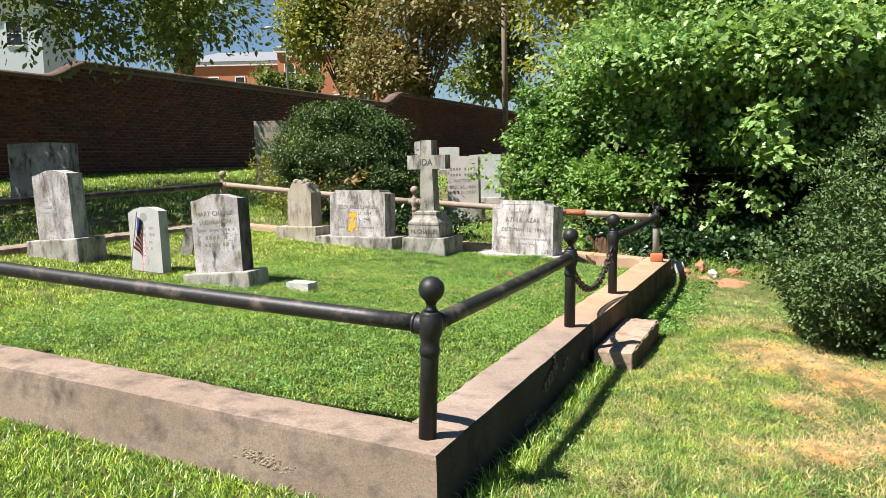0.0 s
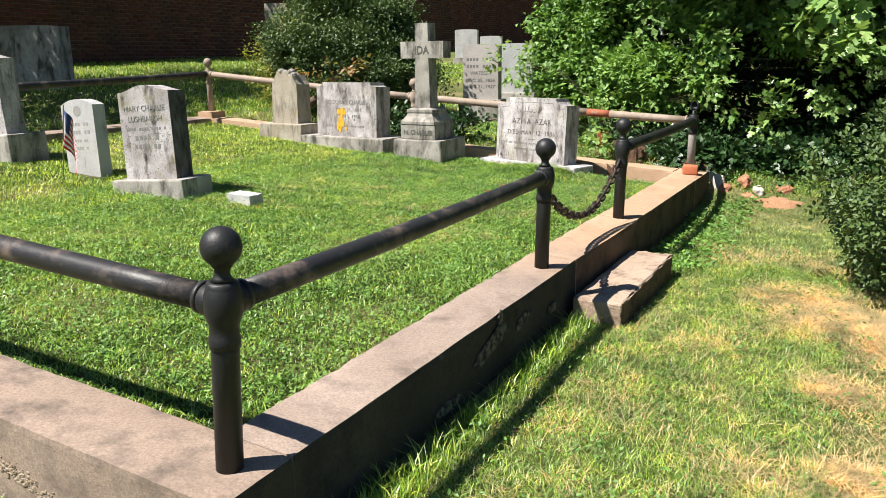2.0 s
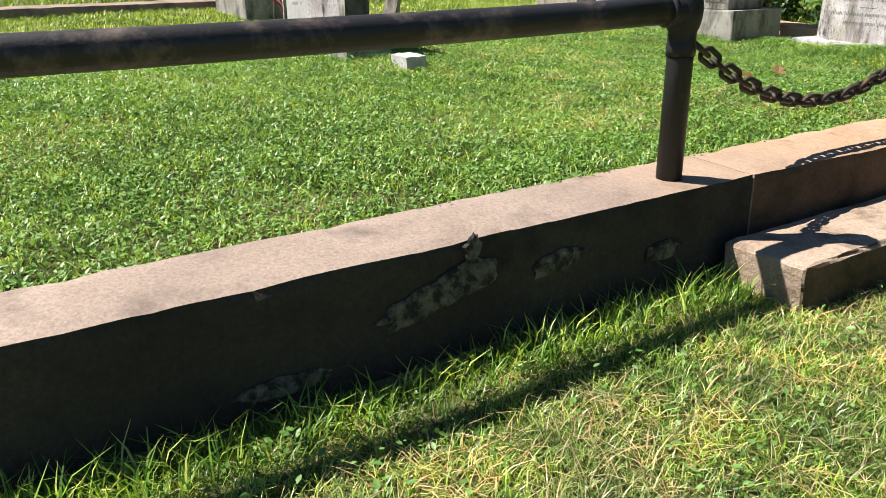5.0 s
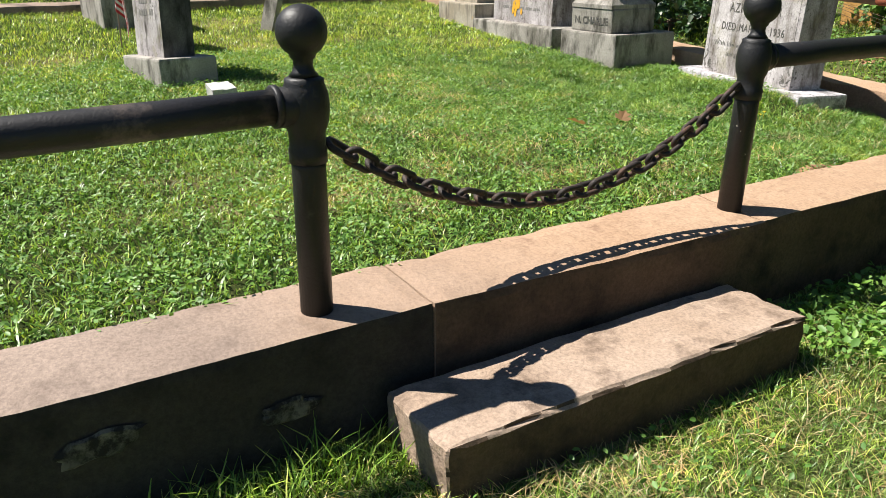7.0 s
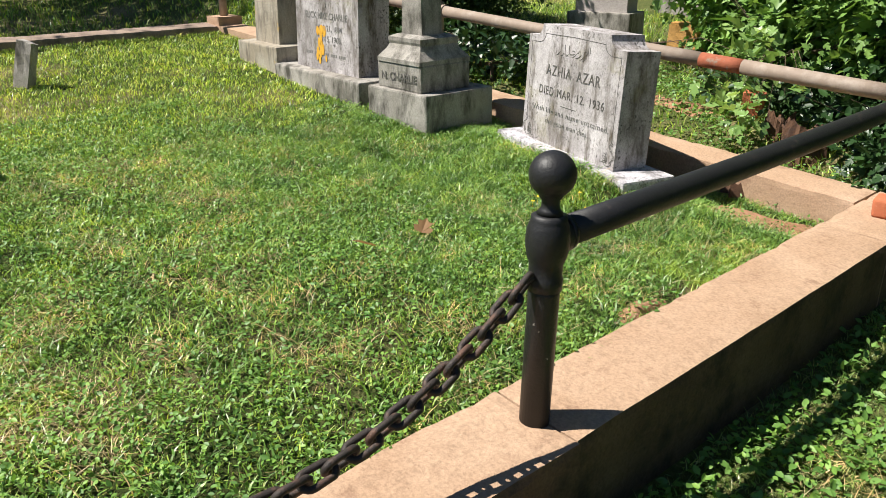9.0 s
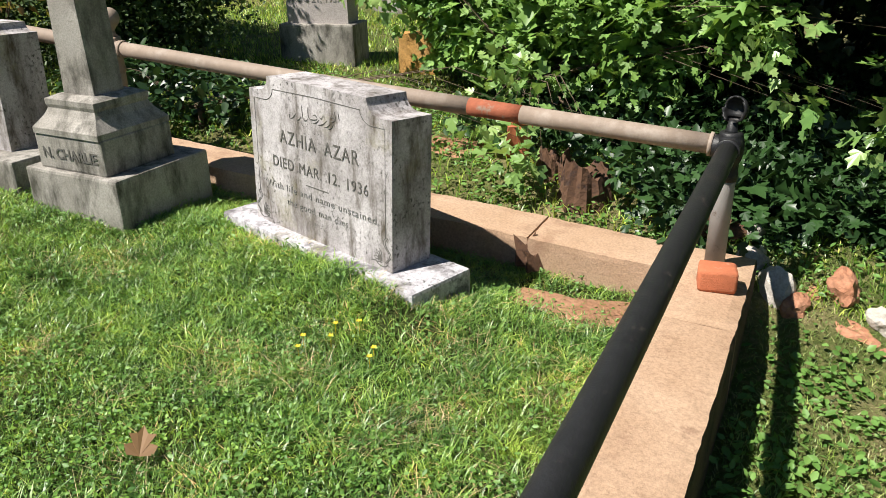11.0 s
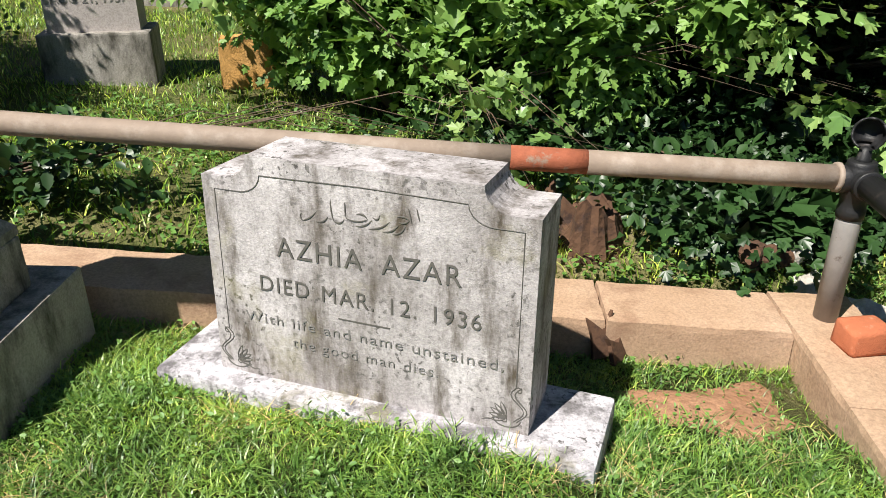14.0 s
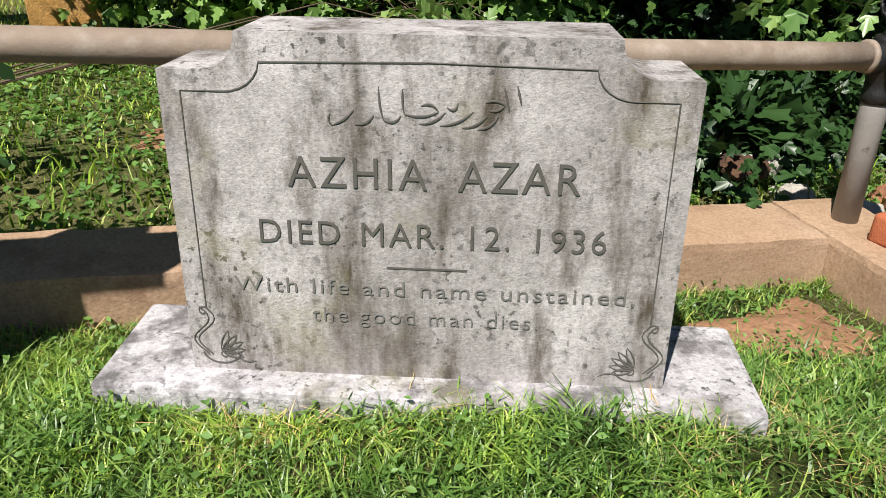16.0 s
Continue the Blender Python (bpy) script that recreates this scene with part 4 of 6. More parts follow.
small_block("grave_marker", pose(-2.33, 2.62, 0.375, 3, 0, -8), (0.23, 0.11, 0.055), MARBLE_CLEAN, "small flat white marble marker in the turf", "grave marker", 0.008)
small_block("leaning_marker", pose(-4.42, 3.62, 0.46, -6, 14, 30), (0.11, 0.06, 0.30), GRANITE, "small leaning grey stone marker", "grave marker")
bm = bmesh.new()
add_box(bm, (-0.062, -0.048, 0.0), (0.062, 0.048, 0.078), bevel=0.013)
for v in bm.verts:
    v.co += noise.noise_vector(v.co * 23) * 0.006
brick = part("loose_brick", bm, BRICK, smooth=True)
brick.matrix_basis = pose(0.03, 5.44, kerb_top(0) - 0.003, 0, 0, 12)
tagged(brick, "worn red brick half lying on the kerb corner", "brick")


def flag():
    ob = thing("grave_flag", pose(-4.02, 2.50, 0.49, 6, 12, 20), "small striped flag on a thin stick", "flag")
    bm = bmesh.new()
    tube(bm, [(0, 0, -0.05), (0, 0, 0.52)], 0.004, 6)
    part("stick", bm, POLE_WOOD, ob)
    red, white, blue = plain("flag_red", (0.45, 0.03, 0.04), 0.8), plain("flag_white", (0.7, 0.7, 0.7), 0.8), plain("flag_blue", (0.03, 0.05, 0.16), 0.8)

    def cloth(u, v):
        # the cloth hangs slack from the stick
        return Vector((0.004 + 0.11 * u + 0.014 * math.sin(6 * u + 3 * v), -0.02 * math.sin(8 * u), 0.48 - 0.27 * v - 0.20 * u * u))

    def strip(name, mat, u0, u1, v0, v1):
        bm = bmesh.new()
        n = 8
        g = [[bm.verts.new(cloth(u0 + (u1 - u0) * i / n, v0 + (v1 - v0) * j / 2)) for i in range(n + 1)] for j in range(3)]
        for j in range(2):
            for i in range(n):
                bm.faces.new((g[j][i], g[j][i + 1], g[j + 1][i + 1], g[j + 1][i]))
        part(name, bm, mat, ob, smooth=True)

    strip("canton", blue, 0, 0.45, 0, 7 / 13)
    for i in range(13):
        strip("stripe", red if i % 2 == 0 else white, 0.45 if i < 7 else 0.0, 1.0, i / 13, (i + 1) / 13)


flag()

# rocks and rubble outside the corner
def rock(x, y, z, r, mat, label, squash=(1, 1, 0.7), seed=0):
    bm = bmesh.new()
    bmesh.ops.create_icosphere(bm, subdivisions=3, radius=1)
    for v in bm.verts:
        d = 1 + 0.35 * noise.noise(v.co * 1.4 + Vector((seed, seed * 2.3, 0))) + 0.12 * noise.noise(v.co * 4 + Vector((seed, 0, 7)))
        v.co = Vector((round(v.co.x * d * 3.2) / 3.2 * 0.4 + v.co.x * d * 0.6, v.co.y * d, v.co.z * d))
        v.co = Vector((v.co.x * squash[0], v.co.y * squash[1], v.co.z * squash[2])) * r
    ob = part("loose_rock", bm, mat)
    ob.matrix_basis = pose(x, y, z, 10 * seed, 0, 37 * seed)
    return tagged(ob, label, "rock", "rubble at the kerb corner")


rock(0.20, 5.78, 0.17, 0.105, ROCK_WHITE, "pale angular rock beside the kerb corner", (0.45, 0.8, 1.15), 1)
rock(0.10, 5.93, 0.22, 0.085, ROCK_WHITE, "pale angular rock beside the kerb corner", (1, 0.7, 0.8), 2)
rock(0.34, 5.86, 0.13, 0.095, ROCK_RED, "reddish broken rock in the rubble", (1.2, 0.8, 0.7), 3)
rock(0.46, 5.70, 0.09, 0.10, ROCK_RED, "reddish broken rock in the rubble", (1.3, 0.7, 0.6), 4)
rock(0.66, 5.80, 0.09, 0.08, ROCK_RED, "reddish broken rock in the rubble", (1.2, 0.9, 0.6), 5)
rock(0.30, 5.62, 0.07, 0.05, ROCK_WHITE, "pale angular rock beside the kerb corner", (1, 0.9, 0.7), 9)


# ---- foliage ----
OVAL = np.array([(0, 0, 0), (0.28, 0.36, 0.06), (0.22, 0.72, 0.05), (0, 1, -0.04), (-0.22, 0.72, 0.05), (-0.28, 0.36, 0.06)], float)
OVAL_F = np.array([(0, 1, 2), (0, 2, 3), (0, 3, 4), (0, 4, 5)])
LOBED = np.array([(0, 0, 0), (0.34, 0.02, 0.05), (0.44, 0.30, 0.08), (0.22, 0.40, 0.02), (0.36, 0.66, 0.06), (0.14, 0.70, 0.01), (0, 1, -0.06),
                  (-0.14, 0.70, 0.01), (-0.36, 0.66, 0.06), (-0.22, 0.40, 0.02), (-0.44, 0.30, 0.08), (-0.34, 0.02, 0.05)], float)
LOBED_F = np.array([(0, i, i + 1) for i in range(1, 11)])
NEEDLE = np.array([(-0.07, 0, 0), (0.07, 0, 0), (0.05, 0.6, 0.03), (0, 1, 0), (-0.05, 0.6, 0.03)], float)
NEEDLE_F = np.array([(0, 1, 2), (0, 2, 4), (4, 2, 3)])


def leaves(name, at, out, size, shape, mat, parent=None, spread=0.7, droop=0.3, seed=1, rng=None):
    """Leaves at the points at, growing along out with a spread, as one mesh."""
    rng = np.random.default_rng(seed)
    n = len(at)
    tv, tf = shape
    way = out + spread * rng.normal(size=(n, 3)) - np.array([0, 0, droop])
    way /= np.linalg.norm(way, axis=1, keepdims=True) + 1e-9
    up = np.array([0, 0, 1.0]) + 0.45 * rng.normal(size=(n, 3)) + 0.5 * out
    side = np.cross(way, up)
    side /= np.linalg.norm(side, axis=1, keepdims=True) + 1e-9
    nrm = np.cross(side, way)
    sc = size * (0.55 + 0.75 * rng.random((n, 1, 1)))
    v = at[:, None] + sc * (tv[None, :, 0:1] * side[:, None] + tv[None, :, 1:2] * way[:, None] + tv[None, :, 2:3] * nrm[:, None])
    f = tf[None] + (np.arange(n) * len(tv))[:, None, None]
    return raw(name, v.reshape(-1, 3), f.reshape(-1, 3), mat, parent)


def clump_points(rng, lobes, n, clump=0.28, shell=0.45, per=40):
    """Points in clumps near the skin of the lobes (centre, radii); with the way out from the lobe."""
    vol = np.array([r[0] * r[1] * r[2] for _, r in lobes]) ** 0.7
    pick = rng.choice(len(lobes), size=max(1, n // per), p=vol / vol.sum())
    d = rng.normal(size=(len(pick), 3))
    d /= np.linalg.norm(d, axis=1, keepdims=True)
    rad = 1 - shell * rng.random((len(pick), 1)) ** 1.6
    c = np.array([lobes[k][0] for k in pick], float)
    r = np.array([lobes[k][1] for k in pick], float)
    cen = c + d * r * rad
    rep = np.repeat(np.arange(len(pick)), per)
    p = cen[rep] + rng.normal(size=(len(rep), 3)) * clump * np.array([1, 1, 0.6])
    return p, d[rep]


def branchy(bm, base, lobes, rng, r0, seg=7):
    """A trunk from base that forks into limbs ending within the lobes."""
    base = Vector(base)
    fork = base + (Vector(lobes[0][0]) - base) * 0.42
    tube(bm, [base - Vector((0, 0, 0.2)), base + Vector((0, 0, 0.03)), base.lerp(fork, 0.5) + Vector((rng.normal() * 0.05, rng.normal() * 0.05, 0)), fork], [r0 * 1.3, r0 * 1.1, r0 * 0.85, r0 * 0.7], seg + 3)
    for c, r in lobes:
        for k in range(3):
            tip = Vector(c) + Vector((rng.normal() * r[0] * 0.45, rng.normal() * r[1] * 0.45, rng.normal() * r[2] * 0.35))
            mid = fork.lerp(tip, 0.5) + Vector((0, 0, 0.12 * (tip - fork).length))
            tube(bm, [fork - Vector((0, 0, r0)), mid, tip], [r0 * 0.34, r0 * 0.15, r0 * 0.04], seg)


def lumpy(lobes, k, rng, share=0.32):
    """The lobes with smaller lobes budding from their skin."""
    out = list(lobes)
    for c, r in lobes:
        for _ in range(k):
            d = rng.normal(size=3)
            d[2] = abs(d[2]) * 0.9 - 0.15
            d /= np.linalg.norm(d)
            f = share * rng.uniform(0.7, 1.25)
            out.append((tuple(np.array(c) + d * np.array(r) * 0.92), tuple(f * np.array(r))))
    return out


def bush(name, base, lobes, n, size, shape, mat, label, category, seed, clump=0.12, shell=0.4, per=30, spread=0.7, droop=0.1, core=None, r0=0.05, low=None, lumps=0):
    rng = np.random.default_rng(seed)
    ob = thing(name, pose(0, 0, 0), label, category)
    bm = bmesh.new()
    branchy(bm, base, lobes, rng, r0)
    part("woody_frame", bm, BARK, ob, smooth=True)
    p, d = clump_points(rng, lumpy(lobes, lumps, rng) if lumps else lobes, n, clump, shell, per)
    keep = p[:, 2] > terrain(p[:, 0], p[:, 1]) + 0.02
    if low:
        keep &= (p[:, 2] > low) | (rng.random(len(p)) < 0.12)
    leaves("foliage", p[keep], d[keep], size, shape, mat, ob, spread, droop, seed)
    if core:
        q = np.concatenate([np.array(c) + np.array(r) * core * (lambda g: g / np.linalg.norm(g, axis=1, keepdims=True) * rng.random((len(g), 1)) ** 0.3)(rng.normal(size=(900, 3))) for c, r in lobes])
        q = q[q[:, 2] > (low or 0)]
        q = q[q[:, 2] > terrain(q[:, 0], q[:, 1]) + 0.02]
        leaves("inner_foliage", q, np.zeros_like(q), size * 2.2, shape, mat, ob, 1.0, 0.0, seed + 1)
    return ob


OV, LO, NE = (OVAL, OVAL_F), (LOBED, LOBED_F), (NEEDLE, NEEDLE_F)
bush("yew_bush", (-4.7, 7.1, 0.7), [((-4.6, 7.0, 1.45), (0.95, 0.8, 0.65)), ((-4.0, 7.0, 1.3), (0.58, 0.5, 0.5)), ((-3.6, 6.7, 0.95), (0.48, 0.42, 0.42)), ((-4.2, 6.5, 1.0), (0.9, 0.45, 0.5)), ((-4.9, 7.0, 1.95), (0.4, 0.4, 0.28)), ((-4.3, 6.8, 2.0), (0.42, 0.4, 0.25)), ((-3.85, 6.8, 1.72), (0.38, 0.35, 0.25)), ((-3.85, 6.5, 1.45), (0.3, 0.3, 0.22)), ((-4.7, 6.3, 1.35), (0.4, 0.3, 0.3))],
     70000, 0.034, OV, YEW, "dense dark green yew bush behind the rail", "bush", 11, 0.06, 0.3, 30, 0.9, -0.1, 0.85, lumps=7)
bush("privet_shrub", (-5.25, 6.5, 0.75), [((-5.25, 6.5, 1.05), (0.32, 0.3, 0.28)), ((-5.45, 6.55, 1.35), (0.25, 0.22, 0.22)), ((-4.95, 6.3, 0.85), (0.3, 0.2, 0.2)), ((-5.05, 6.6, 1.6), (0.18, 0.18, 0.2))],
     2600, 0.042, OV, YELLOWING, "loose yellow-green privet shoots beside the yew", "shrub", 20, 0.08, 0.7, 14, 0.8, 0.0, None, 0.012)
bush("box_bush", (2.2, 3.9, 0.0), [((2.2, 3.95, 0.55), (1.1, 1.05, 0.66)), ((2.4, 4.6, 1.05), (1.0, 0.9, 0.65)), ((3.0, 4.1, 0.95), (1.0, 1.0, 0.7)), ((1.75, 3.6, 0.36), (0.58, 0.6, 0.42)), ((2.2, 3.25, 0.3), (0.6, 0.55, 0.35)), ((3.3, 5.2, 1.1), (1.0, 0.8, 0.7))],
     85000, 0.034, OV, HOLLY, "rounded dark green box bush with small glossy leaves", "bush", 12, 0.045, 0.3, 36, 0.9, -0.2, 0.85, lumps=9)
bush("mulberry_shrub", (1.0, 8.2, 0.35), [((0.9, 8.0, 2.6), (2.1, 1.3, 1.7)), ((-0.5, 7.8, 1.9), (1.2, 1.0, 1.3)), ((2.6, 8.2, 2.4), (1.6, 1.3, 1.5)), ((0.6, 7.3, 2.1), (1.6, 0.9, 0.6)), ((1.9, 7.2, 2.1), (1.4, 0.9, 0.7)), ((0.7, 6.75, 2.25), (0.9, 0.55, 0.35)), ((1.9, 6.6, 2.2), (0.9, 0.55, 0.4)), ((-0.9, 7.6, 2.5), (0.7, 0.7, 0.7)), ((3.4, 7.6, 2.2), (1.0, 0.9, 0.9)), ((0.5, 6.2, 2.45), (1.0, 0.5, 0.35)), ((-0.35, 6.4, 2.45), (0.6, 0.45, 0.3)), ((1.5, 6.1, 2.4), (0.9, 0.5, 0.4)), ((0.4, 8.6, 3.9), (1.4, 1.2, 1.1)), ((2.4, 8.8, 3.9), (1.6, 1.3, 1.1))],
     80000, 0.070, LO, MULBERRY, "large sprawling shrub of bright green lobed leaves", "shrub", 13, 0.15, 0.55, 30, 0.8, 0.35, 0.7, 0.09, low=1.5, lumps=6)
bush("ivy_thicket", (0.3, 8.0, 0.32), [((0.2, 7.75, 0.8), (1.1, 0.4, 0.7)), ((1.4, 7.6, 0.8), (1.0, 0.45, 0.7)), ((-0.7, 7.8, 0.9), (0.7, 0.4, 0.7)), ((2.4, 7.2, 0.9), (1.0, 0.6, 0.8)), ((0.6, 8.0, 1.6), (1.7, 0.4, 0.7)), ((2.4, 7.6, 1.6), (1.2, 0.5, 0.7)), ((-1.3, 7.75, 1.1), (0.6, 0.4, 0.7)), ((1.7, 6.6, 0.5), (0.7, 0.4, 0.4))],
     30000, 0.056, LO, IVY, "dark tangle of ivy and vines behind the rail", "thicket", 14, 0.10, 0.5, 24, 0.8, 0.5, 0.8)
bush("low_ivy", (0.2, 6.5, 0.32), [((0.0, 6.22, 0.36), (0.5, 0.26, 0.20)), ((0.8, 6.25, 0.36), (0.55, 0.28, 0.22)), ((0.2, 6.75, 0.42), (0.9, 0.35, 0.26)), ((1.3, 6.7, 0.45), (0.6, 0.35, 0.30)), ((-0.6, 6.8, 0.48), (0.5, 0.3, 0.25))],
     9000, 0.052, LO, IVY, "low dark ivy covering the ground under the shrub", "ivy", 19, 0.09, 0.5, 20, 0.8, 0.3, 0.7, 0.02)
bush("vine_tangle", (-1.4, 7.3, 0.42), [((-1.9, 7.55, 1.25), (0.42, 0.4, 0.75)), ((-1.45, 7.25, 1.0), (0.45, 0.38, 0.6)), ((-0.95, 6.95, 0.95), (0.45, 0.35, 0.55)), ((-1.5, 7.6, 1.9), (0.7, 0.5, 0.5)), ((-0.55, 6.75, 1.0), (0.32, 0.25, 0.5)), ((-0.1, 6.6, 1.25), (0.16, 0.14, 0.5)), ((0.75, 6.6, 1.5), (0.4, 0.2, 0.25))],
     12000, 0.05, LO, VINE, "mixed green vines climbing over the shrub", "vines", 18, 0.07, 0.5, 22, 0.8, 0.4, 0.8, 0.025, lumps=5)
bush("vine_shoots", (-0.3, 6.6, 0.35), [((-2.25, 7.1, 1.15), (0.35, 0.25, 0.35)), ((-1.15, 6.35, 0.6), (0.16, 0.12, 0.25)), ((-0.85, 6.02, 0.52), (0.14, 0.1, 0.16)), ((-0.55, 5.96, 0.62), (0.13, 0.07, 0.14)), ((-0.95, 6.1, 0.75), (0.15, 0.1, 0.15)), ((0.15, 6.3, 0.95), (0.14, 0.1, 0.5)), ((0.55, 6.35, 0.75), (0.16, 0.12, 0.3)), ((1.0, 6.3, 1.2), (0.3, 0.2, 0.4)), ((1.6, 6.4, 1.3), (0.35, 0.25, 0.35))],
     1100, 0.07, LO, MULBERRY, "bright green mulberry shoots with lobed leaves", "shoots", 15, 0.06, 0.7, 10, 0.7, 0.3, None, 0.012)
bush("hanging_vine", (0.05, 6.6, 2.05), [((0.03, 6.38, 1.75), (0.09, 0.07, 0.22)), ((0.05, 6.36, 1.4), (0.07, 0.06, 0.24)), ((0.02, 6.36, 1.05), (0.06, 0.06, 0.2))], 420, 0.055, LO, MULBERRY, "bright vine strand hanging before the dark thicket", "vine", 29, 0.05, 0.8, 8, 0.7, 0.6, None, 0.008)
bush("mulberry_branch", (1.3, 7.4, 1.2), [((0.95, 6.2, 1.55), (0.22, 0.2, 0.2)), ((1.2, 6.0, 1.4), (0.25, 0.2, 0.22)), ((1.05, 5.95, 1.75), (0.3, 0.2, 0.15))], 320, 0.11, LO, MULBERRY, "low mulberry branch with large bright lobed leaves", "branch", 33, 0.09, 0.8, 8, 0.7, 0.5, None, 0.02)
bush("sumac_sprig", (-4.05, 5.95, 0.62), [((-4.0, 5.95, 1.12), (0.34, 0.16, 0.14)), ((-3.75, 5.95, 1.25), (0.28, 0.14, 0.12))], 110, 0.062, OV, SUMAC, "turning yellow and red leaf sprays above the stone", "shrub", 16, 0.06, 0.8, 12, 0.6, 0.3, None, 0.012)
bush("ground_ivy", (-2.7, 6.05, 0.5), [((-2.9, 6.05, 0.62), (0.35, 0.18, 0.22)), ((-3.4, 6.1, 0.65), (0.35, 0.2, 0.2)), ((-2.4, 6.1, 0.6), (0.25, 0.15, 0.15)), ((-0.2, 6.4, 0.40), (0.5, 0.25, 0.17)), ((-1.1, 6.6, 0.48), (0.45, 0.25, 0.2)), ((-0.5, 6.55, 0.45), (0.4, 0.2, 0.2))], 3600, 0.06, OV, IVY, "dark ivy growing under the rail", "ivy", 17, 0.06, 0.7, 20, 0.8, 0.3, None, 0.012)


def tree(base, height, lobes, n, size, mat, label, seed, r0=0.22, clump=0.35, shape=OV, shell=0.6):
    rng = np.random.default_rng(seed)
    ob = thing("tree", pose(0, 0, 0), label, "tree")
    bm = bmesh.new()
    branchy(bm, base, lobes, rng, r0, 8)
    part("trunk", bm, BARK, ob, smooth=True)
    p, d = clump_points(rng, lobes, n, clump, shell, 34)
    leaves("crown", p, d, size, shape, mat, ob, 0.9, 0.3, seed)
    return ob


def toward(px, depth, up):
    """A place seen from the start of the walk: sideways part of the depth, the depth ahead, the height above the first eye."""
    f, r = Vector((-0.407, 0.913, 0)), Vector((0.913, 0.407, 0))
    return Vector((1.21, -2.54, 1.33)) + f * depth + r * (px * depth) + Vector((0, 0, up))


def crown(cx, depth, z0, z1, w, k, rng):
    """Lobes of a crown that fills a width and a height at that depth."""
    out = []
    for i in range(k):
        c = toward(cx, depth, 0) + Vector((0.913, 0.407, 0)) * rng.uniform(-0.34, 0.34) * w + Vector((-0.407, 0.913, 0)) * rng.uniform(-0.3, 0.3) * w
        c.z = rng.uniform(z0 + 0.15 * (z1 - z0), z1 - 0.12 * (z1 - z0))
        r = rng.uniform(0.16, 0.26)
        out.append(((c.x, c.y, c.z), (w * r, w * r, (z1 - z0) * r * 0.85)))
    return out


def far_tree(cx, depth, z0, z1, w, n, size, mat, label, seed, k=9, r0=0.25, clump=0.4):
    rng = np.random.default_rng(seed)
    base = toward(cx, depth, 0)
    base.z = float(terrain(base.x, base.y)) - 0.1
    lobes = crown(cx, depth, z0, z1, w, k, rng)
    lobes[0] = ((base.x, base.y, (z0 + z1) / 2), lobes[0][1])
    return tree(base, z1, lobes, n, size, mat, label, seed, r0, clump)


tree((-12.0, 2.6, 0.85), 8, [((-10.8, 4.4, 6.3), (2.3, 2.3, 1.4)), ((-10.0, 2.2, 5.4), (2.2, 2.0, 1.3)), ((-9.5, 5.0, 4.9), (2.0, 1.9, 1.2)), ((-9.9, 7.6, 4.5), (1.7, 1.5, 1.2)), ((-9.0, 9.2, 4.4), (1.3, 1.3, 0.9)), ((-11.5, 8.5, 5.6), (1.8, 1.8, 1.3))],
     26000, 0.12, OAK, "dark green tree overhanging the grass before the wall", 21, 0.2, 0.3, OV, 0.7)
far_tree(-0.315, 45, 7.0, 15, 5.5, 9000, 0.32, OAK, "green tree behind the brick wall", 22, 11, 0.25, 0.5)
far_tree(-0.118, 46, 5.4, 14, 6.2, 10000, 0.32, YELLOWING, "yellowing tree behind the brick wall", 23, 10, 0.25, 0.5)
far_tree(-0.02, 36, 3.6, 9.8, 7.2, 14000, 0.24, BROWNING, "tree with browning leaves near the wall", 24, 13, 0.2, 0.4)
far_tree(0.085, 60, 6.0, 18, 9.5, 9000, 0.42, OAK, "tall green tree in the distance", 25, 10, 0.35, 0.6)
far_tree(0.42, 30, 2.4, 11, 11, 14000, 0.30, OAK, "broad dark green tree beyond the shrubs", 26, 14, 0.35, 0.5)
far_tree(0.62, 24, 1.6, 9, 9, 12000, 0.26, OAK, "broad dark green tree beyond the shrubs", 27, 14, 0.3, 0.5)
far_tree(0.25, 44, 3.0, 15, 13, 12000, 0.36, YELLOWING, "tall light green tree beyond the shrubs", 28, 13, 0.35, 0.6)
far_tree(-0.19, 62, 6.2, 9.6, 4.5, 2500, 0.36, OAK, "small street tree before the brick houses", 29, 6, 0.2, 0.4)


# ---- the brick wall ----
WX = -13.5
wall = thing("wall_brick", pose(0, 0, 0), "tall dark red brick cemetery wall with curved steps in its coping", "wall", kind="structure")


def wall_top(y):
    return 3.37 + 0.41 * float(smoothstep(9.6, 10.8, y)) + 0.50 * float(smoothstep(25.2, 26.8, y))


bm = bmesh.new()
ys = np.concatenate([[-14, -6, 0, 5, 9], np.linspace(9.4, 11, 14), [14, 18, 22, 25], np.linspace(25.1, 27, 12), [34, 42, 52]])
prev = None
for y in ys:
    t = wall_top(y)
    ring = [bm.verts.new(p) for p in ((WX, y, 0.2), (WX, y, t), (WX - 0.34, y, t), (WX - 0.34, y, 0.2))]
    if prev:
        for i in range(3):
            bm.faces.new((prev[i], ring[i], ring[i + 1], prev[i + 1]))
    else:
        bm.faces.new(ring)
    prev = ring
bm.faces.new(prev)
part("wall_core", bm, MORTAR, wall)
bm = bmesh.new()
prev = None
for y in ys:
    t = wall_top(y)
    ring = [bm.verts.new(p) for p in ((WX + 0.05, y, t - 0.02), (WX + 0.07, y, t + 0.03), (WX + 0.04, y, t + 0.09), (WX - 0.17, y, t + 0.13), (WX - 0.38, y, t + 0.08), (WX - 0.39, y, t - 0.02))]
    if prev:
        for i in range(6):
            bm.faces.new((prev[i], ring[i], ring[(i + 1) % 6], prev[(i + 1) % 6]))
    else:
        bm.faces.new(ring)
    prev = ring
bm.faces.new(prev)
part("coping", bm, COPING, wall, "rounded brick coping", True)


